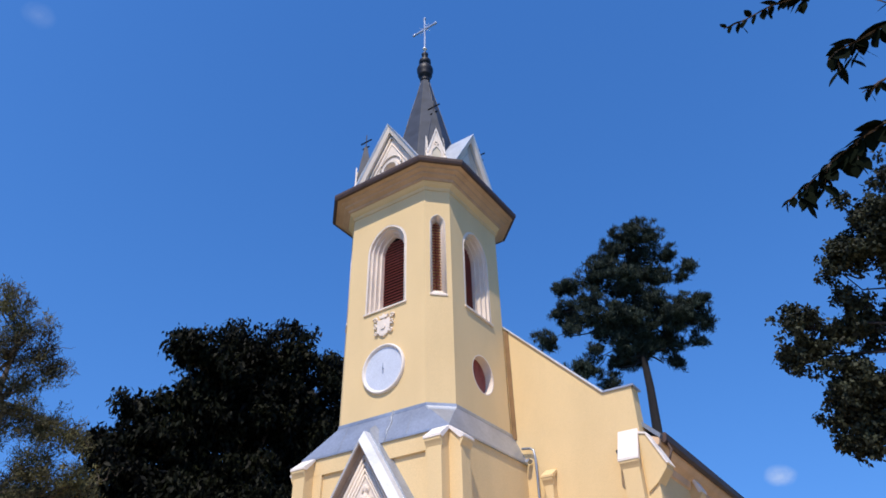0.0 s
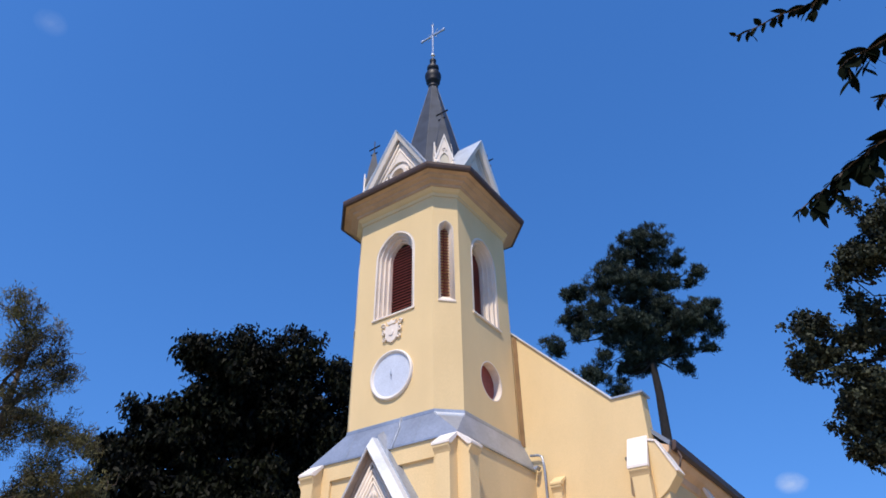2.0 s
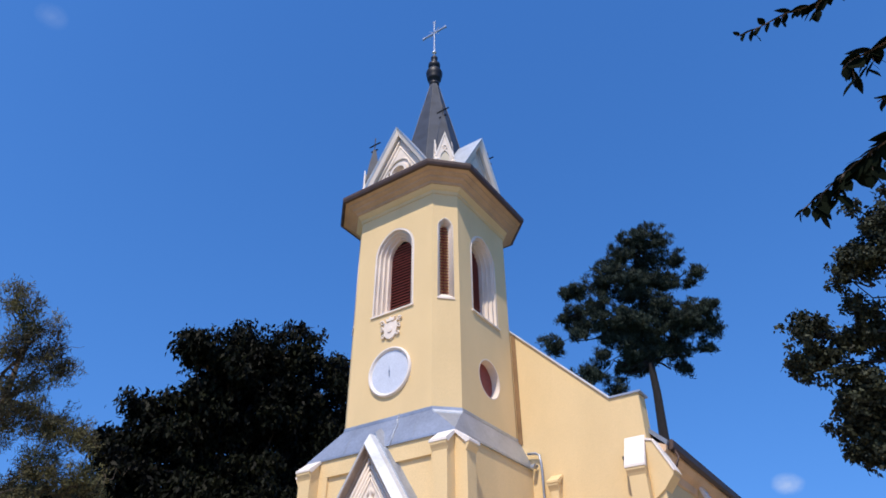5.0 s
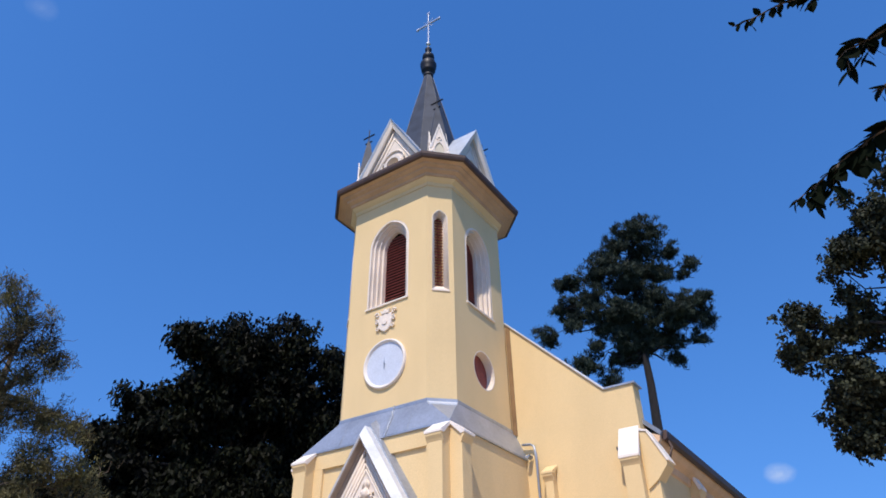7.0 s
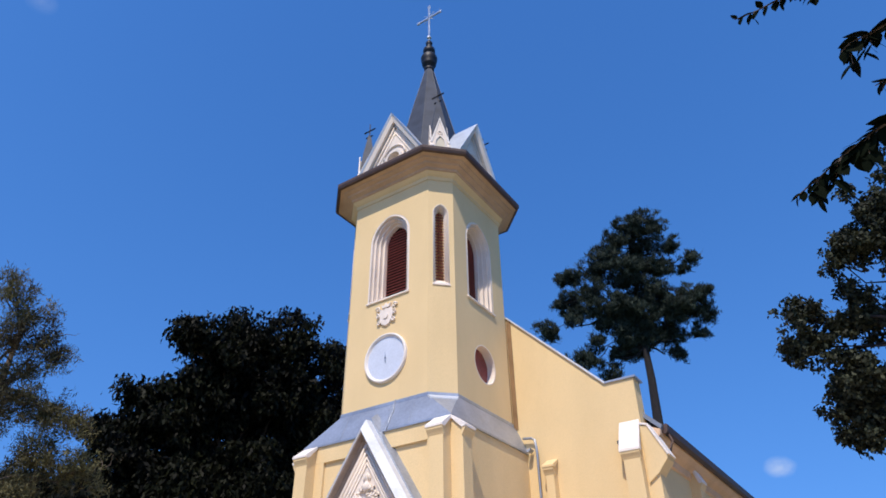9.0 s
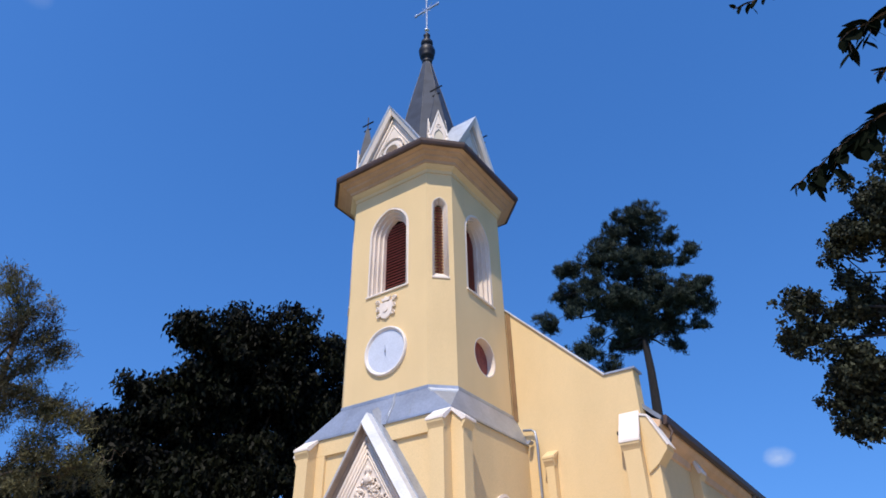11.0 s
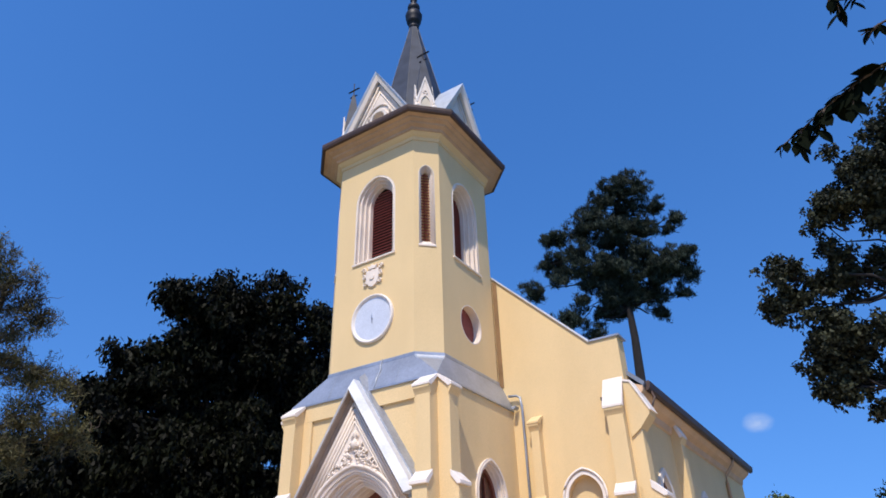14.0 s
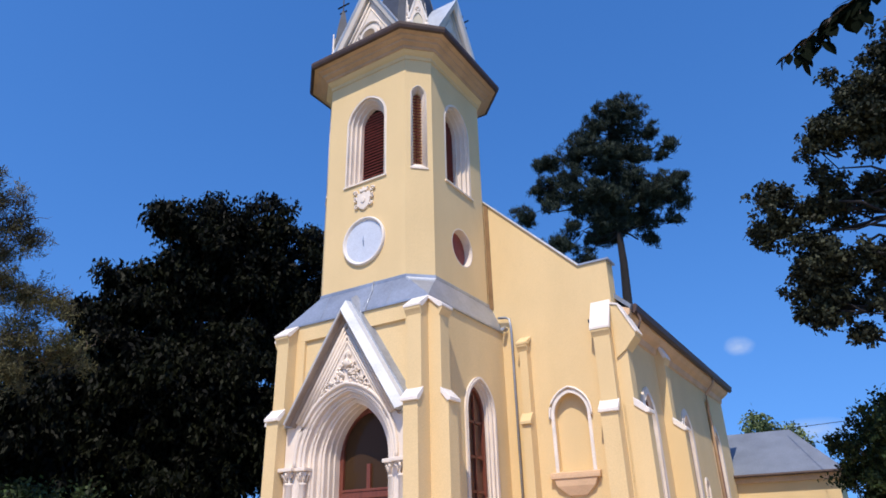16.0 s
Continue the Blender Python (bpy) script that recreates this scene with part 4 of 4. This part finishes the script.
def tree(name, label, base, trunk, r0, lobes, tufts, spread, per, size, leaf, bark, seed, aspect=0.5, droop=0.3, twigs=0, shell=0.5, flat=1.0, lift=0.0, group="", clump=0.0, bunch=1, grow=1.0, hang=-0.5):
    """A trunk through the given points, limbs to each lobe, and tufts of leaves through the lobes."""
    rng = np.random.default_rng(seed)
    t = empty(name, None, label, "tree", group, m=pose(*base))
    o = np.array(base)
    tp = [np.array(p) - o for p in trunk]
    n = len(tp)
    part("trunk", Shape().tube(tp, [r0 * (1.25 if i == 0 else 1 - 0.82 * i / (n - 1)) for i in range(n)], 12), bark, t, smooth=True)
    centres = []
    for lx, ly, lz, lr in lobes:
        lr = max(0.45 * lr, lr * grow - 0.7 * clump - 0.5 * spread)
        c = np.array((lx, ly, lz)) - o
        # the limb leaves the trunk some way below its lobe
        j = int(np.argmin([abs(p[2] - (c[2] + lr * hang)) + 0.02 * np.linalg.norm(p - c) for p in tp[:-1]]))
        g = wander(tp[j], c, rng, 6, 0.12)
        lim = part("limb", Shape().tube(g, [max(0.02, r0 * 0.24 * (1 - i / 6.6)) for i in range(7)], 7), bark, t, smooth=True)
        count = max(4, int(tufts * lr * lr))
        q = rng.normal(size=(count, 3))
        q /= np.linalg.norm(q, axis=1)[:, None]
        rad = lr * (shell + (1 - shell) * rng.random(count)) ** 0.6
        q = q * rad[:, None] * np.array((1, 1, flat)) * (1 + 0.16 * rng.normal(size=(count, 1)))
        if bunch > 1:
            many = np.repeat(q, bunch, axis=0) + rng.normal(size=(count * bunch, 3)) * clump * np.array((1, 1, 0.65))
            centres.append(c + many)
        else:
            centres.append(c + q)
        br = Shape()
        for k in range(min(count, 7)):
            br.tube(wander(c * 0.5 + g[4] * 0.5, c + q[k], rng, 4, 0.12), [0.035, 0.03, 0.022, 0.015, 0.008], 5)
        tagged(part("fine_branching", br, bark, t, smooth=True), kind="stuff")
    centres = np.concatenate(centres)
    leaves("crown", centres, spread, per, size, leaf, t, rng, aspect, droop, lift=lift)
    if twigs:
        tw = Shape()
        for k in rng.integers(0, len(centres), twigs):
            dirn = rng.normal(size=3) + np.array((0, 0, 0.6))
            dirn /= np.linalg.norm(dirn)
            e = centres[k] + dirn * rng.uniform(0.4, 1.1)
            tw.tube(wander(centres[k], e, rng, 4, 0.15), [0.014, 0.012, 0.009, 0.006, 0.003], 4)
        tagged(part("bare_twigging", tw, bark, t), kind="stuff")
    return t


DARK_TOP = [(-15.7, 2.7, 16.3, 1.23), (-15.0, 4.8, 17.2, 1.41), (-13.9, 6.7, 17.6, 1.52), (-13.6, 8.1, 17.2, 0.93), (-13.5, 10.0, 16.9, 1.33), (-15.6, 4.6, 15.3, 2.14), (-15.2, 7.6, 15.3, 2.72), (-17.6, 1.8, 13.5, 1.08), (-16.6, 3.4, 13.4, 1.64), (-18.1, 1.0, 12.0, 0.93), (-17.3, 2.6, 11.4, 2.1), (-16.2, 5.9, 11.8, 2.79), (-14.6, 9.7, 12.4, 2.69), (-15.9, 2.2, 16.6, 0.84), (-13.8, 10.1, 14.9, 1.61), (-14.1, 9.9, 13.0, 1.81), (-18.1, 0.1, 11.5, 0.7)]
DARK_LOW = [(-17.2, 0.3, 10.5, 0.88), (-17.1, 1.1, 9.3, 1.81), (-15.6, 3.7, 8.6, 2.23), (-14.3, 7.0, 8.5, 2.62), (-17.8, 0.5, 7.6, 1.95), (-16.7, 2.5, 7.3, 2.51), (-15.5, 5.2, 7.0, 2.89), (-14.6, 7.4, 5.1, 2.68), (-16.5, 1.6, 4.6, 2.11), (-15.1, 3.9, 4.2, 2.42), (-17.4, -0.1, 5.2, 1.37), (-22.5, -1.0, 6.8, 3.3), (-21.8, -0.8, 4.2, 2.8), (-21.5, 1.2, 8.2, 2.7), (-19.9, 2.4, 5.6, 3.4), (-16.8, -2.4, 5.8, 2.2), (-16.6, -2.6, 2.9, 2.3)]
tree("chestnut_tree", "large dense dark-green broadleaf tree beside the church, its crown shade put into the leaf colour", (-17, 6, 0), [(-17, 6, 0), (-17.1, 6, 3), (-16.8, 6.1, 7), (-16.6, 6.2, 11), (-16, 6.2, 15)], 0.55, DARK_TOP + DARK_LOW, 9, 0.17, 24, 0.30, LEAFDARK, BARK, 11, 0.45, 0.9, shell=0.25, clump=0.34, bunch=9, grow=1.06)
PINE_TOP = [(1.3, 21.8, 27.5, 0.87), (2.5, 22.4, 27.0, 0.79), (0.4, 21.6, 26.5, 0.79), (3.1, 23.3, 25.9, 0.71), (1.2, 23.3, 26.2, 1.09), (-0.6, 21.4, 25.4, 0.97), (-1.6, 21.7, 24.5, 0.93), (0.3, 22.0, 24.0, 1.2), (1.8, 23.3, 24.4, 1.21), (3.6, 24.2, 24.5, 0.49), (4.3, 24.1, 24.9, 0.31), (-2.9, 20.8, 24.2, 0.67), (-3.5, 20.6, 24.2, 0.32)]
PINE_LOW = [(-1.9, 21.3, 23.0, 0.8), (-3.3, 21.1, 22.5, 0.8), (-3.9, 20.8, 22.5, 0.36), (-0.3, 22.2, 22.2, 1.27), (1.4, 23.7, 22.6, 1.12), (3.7, 24.3, 22.3, 0.86), (4.5, 24.4, 22.4, 0.39), (3.6, 24.9, 21.1, 0.78), (2.2, 23.9, 21.4, 1.17), (0.2, 23.0, 21.0, 1.02), (-3.1, 21.2, 21.2, 0.67), (-4.8, 20.3, 20.6, 0.71), (3.4, 25.3, 20.1, 0.42), (1.9, 25.0, 20.3, 0.78), (1.8, 25.4, 19.1, 0.43), (-0.8, 22.7, 20.0, 0.86), (-2.2, 21.8, 19.7, 0.42), (-0.7, 24.1, 19.5, 0.79), (-3.2, 21.9, 18.8, 0.86), (-2.3, 23.2, 17.8, 0.66), (0.3, 23.4, 20.3, 0.99), (1.0, 24.1, 20.4, 0.74), (-1.5, 23.5, 19.1, 0.66), (-1.9, 21.4, 21.7, 0.75), (-1.4, 22.1, 20.7, 0.75)]
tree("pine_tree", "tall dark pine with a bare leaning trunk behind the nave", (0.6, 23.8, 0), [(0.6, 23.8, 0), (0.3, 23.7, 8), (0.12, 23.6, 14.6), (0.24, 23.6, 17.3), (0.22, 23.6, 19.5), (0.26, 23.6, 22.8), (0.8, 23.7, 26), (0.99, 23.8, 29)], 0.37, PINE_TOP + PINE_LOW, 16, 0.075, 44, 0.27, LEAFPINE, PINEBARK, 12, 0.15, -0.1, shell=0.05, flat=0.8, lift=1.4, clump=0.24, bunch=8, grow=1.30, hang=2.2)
RIGHTTREE = [(12.4, 3.7, 12.6, 0.57), (11.7, 4.1, 12.0, 0.48), (12.3, 4.2, 11.7, 0.71), (11.3, 4.3, 11.6, 0.32), (11.5, 4.7, 10.7, 0.38), (9.9, 4.9, 10.3, 0.59), (10.1, 5.2, 9.6, 0.42), (9.4, 5.2, 9.6, 0.26), (10.7, 5.1, 10.0, 0.32), (10.7, 5.4, 9.2, 0.41), (11.6, 5.3, 10.0, 0.57), (10.5, 5.7, 8.4, 0.56), (10.0, 5.8, 7.9, 0.44), (10.1, 6.0, 7.3, 0.31), (11.1, 5.7, 8.2, 0.69), (10.7, 6.0, 7.3, 0.52), (13.9, 4.6, 12.3, 1.2), (14.2, 5.2, 13.6, 1.3), (11.2, 6.2, 6.4, 0.3), (11.8, 6.0, 7.2, 0.5), (12.2, 5.5, 8.6, 0.6), (12.7, 5.1, 10.1, 0.6)]
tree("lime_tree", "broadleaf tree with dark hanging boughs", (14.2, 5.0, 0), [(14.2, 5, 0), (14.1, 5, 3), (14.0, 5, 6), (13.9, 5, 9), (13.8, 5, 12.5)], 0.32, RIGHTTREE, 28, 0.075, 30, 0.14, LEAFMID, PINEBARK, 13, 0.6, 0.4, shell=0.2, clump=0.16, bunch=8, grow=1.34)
LEFTTREE = [(-8.6, -8.5, 11.3, 0.39), (-8.6, -7.8, 10.8, 0.55), (-8.9, -7.8, 10.1, 0.64), (-8.5, -7.1, 10.3, 0.46), (-8.5, -6.6, 9.9, 0.46), (-8.9, -7.0, 9.5, 0.55), (-9.2, -7.1, 8.5, 0.71), (-8.9, -6.2, 8.4, 0.68), (-8.6, -5.4, 8.2, 0.53), (-9.2, -6.1, 7.3, 0.76), (-8.8, -5.0, 6.9, 0.65), (-9.5, -6.2, 6.4, 0.74), (-10.8, -8.6, 8.5, 1.5)]
tree("cypress_tree", "thin olive-brown feathery tree with bare twigs", (-10.2, -7.2, 0), [(-10.2, -7.2, 0), (-10.1, -7.2, 3), (-10.0, -7.2, 6), (-9.9, -7.3, 9), (-9.8, -7.4, 11)], 0.24, LEFTTREE, 24, 0.09, 40, 0.15, LEAFOLIVE, BARK, 14, 0.16, 0.0, twigs=120, shell=0.1, lift=0.6, clump=0.2, bunch=8, grow=1.2)
BUSH = [(10.8, 9.4, 4.4, 0.81), (10.1, 8.6, 3.9, 0.66), (10.8, 9.1, 3.4, 1.04), (10.2, 9.8, 3.0, 0.86), (11.6, 8.1, 4.1, 1.21), (11.2, 9.0, 2.0, 1.3)]
tree("young_tree", "young green broadleaf tree beside the annex", (11.0, 9.0, 0), [(11, 9, 0), (11, 9, 1.2), (11, 9, 2.6), (10.9, 9, 4.2)], 0.12, BUSH, 30, 0.10, 24, 0.14, LEAFYOUNG, BARK, 15, 0.55, 0.3, shell=0.2, clump=0.15, bunch=6)
FAR = [(3.1, 44.7, 9.5, 1.15), (4.2, 45.5, 9.0, 0.85), (5.4, 47.8, 8.8, 0.98), (6.4, 47.3, 8.2, 0.65), (4.5, 46, 7.4, 2.0)]
tree("far_tree", "distant sunlit green tree behind the annex", (4.5, 46, 0), [(4.5, 46, 0), (4.5, 46, 3), (4.5, 46, 6), (4.6, 46, 8.5)], 0.22, FAR, 26, 0.25, 24, 0.34, LEAFFAR, BARK, 16, 0.55, 0.2, shell=0.3)
SHRUB = [(-9.2, -3.2, 2.2, 1.1), (-8.0, -3.8, 1.6, 1.2), (-10.6, -4.4, 2.4, 1.3), (-9.4, -2.0, 1.2, 1.1)]
tree("shrub", "sunlit green shrub under the trees", (-9.2, -3.4, 0), [(-9.2, -3.4, 0), (-9.2, -3.4, 0.5), (-9.2, -3.4, 1.1), (-9.2, -3.3, 1.8)], 0.09, SHRUB, 40, 0.14, 24, 0.17, LEAFYOUNG, BARK, 17, 0.5, 0.2, shell=0.3)

# ---- near boughs of a tree beside the camera ----
near = empty("elm_tree", None, "nearby tree whose leafy boughs, coloured as silhouettes, hang into view", "tree", m=pose(13.6, -11.6, 0))
NO = np.array((13.6, -11.6, 0.0))
rng = np.random.default_rng(21)
part("trunk", Shape().tube([(0, 0, 0), (0.05, 0, 1.5), (0.0, 0.05, 3.2), (-0.1, 0.0, 5.0), (-0.15, 0, 6.5)], [0.24, 0.18, 0.16, 0.12, 0.07], 12), BARK, near, smooth=True)
leaf_mesh = bpy.data.meshes.new("leaf")
lv, lf = [], []
prof_ = [(0.0, 0.02), (0.15, 0.20), (0.38, 0.30), (0.62, 0.26), (0.85, 0.12), (1.0, 0.0)]
for s_, w_ in prof_:
    w_ *= 1.1
    lv += [(-w_, s_, -0.10 * s_ * s_ + 0.06 * w_), (0, s_, -0.10 * s_ * s_), (w_, s_, -0.10 * s_ * s_ + 0.06 * w_)]
for i in range(len(prof_) - 1):
    lf += [(3 * i, 3 * i + 1, 3 * i + 4, 3 * i + 3), (3 * i + 1, 3 * i + 2, 3 * i + 5, 3 * i + 4)]
leaf_mesh.from_pydata(lv, [], lf)
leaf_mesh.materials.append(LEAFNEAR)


def bough(points, limb_from, step, size, side_twigs):
    """A drooping bough: a limb from the trunk, a twig along the points, side twigs, and leaves in two rows."""
    P = [np.array(p) - NO for p in points]
    part("limb", Shape().tube(wander(np.array(limb_from), P[0], rng, 5, 0.06), [0.05, 0.04, 0.03, 0.022, 0.016, 0.010], 7), BARK, near, smooth=True)
    lines = [P]
    for i, reach, drop in side_twigs:
        a = P[i]
        d = P[min(i + 1, len(P) - 1)] - P[max(i - 1, 0)]
        d = d / np.linalg.norm(d)
        e = a + d * reach + np.array((0.02, 0, -drop))
        lines.append([a, a * 0.5 + e * 0.5 + np.array((0, 0, 0.012)), e])
    for ln in lines:
        part("twig", Shape().tube(ln, [0.007 * (1 - 0.7 * i / (len(ln) - 1)) for i in range(len(ln))], 5), BARK, near)
        seg = [np.linalg.norm(ln[i + 1] - ln[i]) for i in range(len(ln) - 1)]
        total = sum(seg)
        s, flip = 0.0, 1
        while s <= total:
            k, r = 0, s
            while k < len(seg) - 1 and r > seg[k]:
                r -= seg[k]
                k += 1
            at_ = ln[k] + (ln[k + 1] - ln[k]) * (r / seg[k])
            d = Vector((ln[k + 1] - ln[k]) / seg[k])
            out = Vector((rng.normal() * 0.35, rng.normal() * 0.35, 0)) + Vector((0, 0, -0.55)) + d * 0.75 + d.cross(Vector((0, 1, 0))).normalized() * 0.7 * flip
            flip = -flip
            y = out.normalized()
            x = y.cross(Vector((rng.normal() * 0.3, rng.normal() * 0.3 - 0.6, 1))).normalized()
            z = x.cross(y)
            sc = size * rng.uniform(0.7, 1.2) * (1.35 - 0.7 * s / total if ln is P else 0.85)
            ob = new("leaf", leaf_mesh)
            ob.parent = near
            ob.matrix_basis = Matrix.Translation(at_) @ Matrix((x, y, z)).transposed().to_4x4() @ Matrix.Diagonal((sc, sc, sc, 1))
            s += step * rng.uniform(0.75, 1.25)


bough([(11.26, -12.53, 4.41), (11.07, -12.49, 4.35), (10.93, -12.48, 4.39), (10.80, -12.46, 4.40), (10.70, -12.46, 4.41)], (-0.1, 0, 5.0), 0.021, 0.074, [(1, 0.05, 0.05), (2, 0.05, 0.05), (3, 0.04, 0.04)])
bough([(11.35, -12.56, 3.92), (11.24, -12.53, 3.92), (11.15, -12.51, 3.92), (11.07, -12.50, 3.92), (11.03, -12.49, 3.90)], (-0.05, 0, 4.3), 0.023, 0.100, [(2, 0.07, 0.09), (3, 0.04, 0.10), (2, 0.03, 0.06)])
bough([(11.27, -12.54, 3.66), (11.15, -12.51, 3.66), (11.08, -12.50, 3.65)], (0.0, 0, 4.0), 0.03, 0.08, [(1, 0.08, 0.04)])
bough([(11.25, -12.53, 3.48), (11.09, -12.50, 3.46), (10.99, -12.48, 3.44), (10.87, -12.47, 3.39), (10.76, -12.46, 3.33), (10.66, -12.46, 3.28)], (0, 0, 3.4), 0.017, 0.084, [(2, 0.12, 0.05), (2, 0.06, 0.09), (3, 0.09, 0.07), (3, 0.05, 0.03), (4, 0.06, 0.07), (4, 0.05, 0.03)])
bough([(11.42, -12.58, 3.80), (11.33, -12.55, 3.98), (11.28, -12.54, 4.08)], (-0.05, 0, 4.6), 0.04, 0.08, [])


# ---- thin clouds, far away ----
def cloud(name, place, width, height, density, seed):
    m = bpy.data.materials.new("cloud_vapour")
    m.use_nodes = True
    n, l = m.node_tree.nodes, m.node_tree.links
    n.remove(n["Principled BSDF"])
    co = n.new("ShaderNodeTexCoord")
    no = n.new("ShaderNodeTexNoise")
    no.inputs["Scale"].default_value, no.inputs["Detail"].default_value = 2.2, 6
    off = n.new("ShaderNodeMapping")
    off.inputs["Location"].default_value = (seed, seed * 0.7, 0)
    l.new(co.outputs["Generated"], off.inputs[0])
    l.new(off.outputs[0], no.inputs["Vector"])
    gr = n.new("ShaderNodeTexGradient")
    gr.gradient_type = "SPHERICAL"
    mp = n.new("ShaderNodeMapping")
    mp.inputs["Location"].default_value, mp.inputs["Scale"].default_value = (-1.0, 0, -1.0), (2, 0, 2)
    l.new(co.outputs["Generated"], mp.inputs[0])
    l.new(mp.outputs[0], gr.inputs[0])
    mu = n.new("ShaderNodeMath")
    mu.operation = "MULTIPLY"
    l.new(no.outputs["Fac"], mu.inputs[0])
    l.new(gr.outputs["Fac"], mu.inputs[1])
    mr = n.new("ShaderNodeMapRange")
    mr.inputs["From Min"].default_value, mr.inputs["From Max"].default_value = 0.06, 0.5
    mr.inputs["To Max"].default_value = density
    l.new(mu.outputs[0], mr.inputs[0])
    em, tr, mx = n.new("ShaderNodeEmission"), n.new("ShaderNodeBsdfTransparent"), n.new("ShaderNodeMixShader")
    em.inputs[0].default_value = (0.62, 0.72, 0.92, 1)
    l.new(mr.outputs[0], mx.inputs[0])
    l.new(tr.outputs[0], mx.inputs[1])
    l.new(em.outputs[0], mx.inputs[2])
    l.new(mx.outputs[0], n["Material Output"].inputs[0])
    s = Shape()
    k = 8
    for i in range(k + 1):
        for j in range(k + 1):
            u, v = i / k * 2 - 1, j / k * 2 - 1
            s.v.append((u * width / 2, 6 * (u * u + v * v), v * height / 2))
    s.f = [(i * (k + 1) + j, (i + 1) * (k + 1) + j, (i + 1) * (k + 1) + j + 1, i * (k + 1) + j + 1) for i in range(k) for j in range(k)]
    ob = link(name, s, m)
    p = Vector(place)
    ob.matrix_basis = Matrix.Translation(p) @ (p - Vector(EYE)).to_track_quat("Y", "Z").to_matrix().to_4x4()
    ob.visible_shadow = False
    return tagged(ob, "small faint white cloud in the blue sky", "cloud", kind="structure")


cloud("backdrop_cloud", (-99.5, 878.2, 218.9), 46, 32, 0.55, 1.3)
cloud("backdrop_cloud", (-39.6, 883.5, 107.7), 110, 40, 0.45, 4.1)
cloud("backdrop_cloud", (-870.3, 169.4, 918.6), 60, 50, 0.12, 7.7)
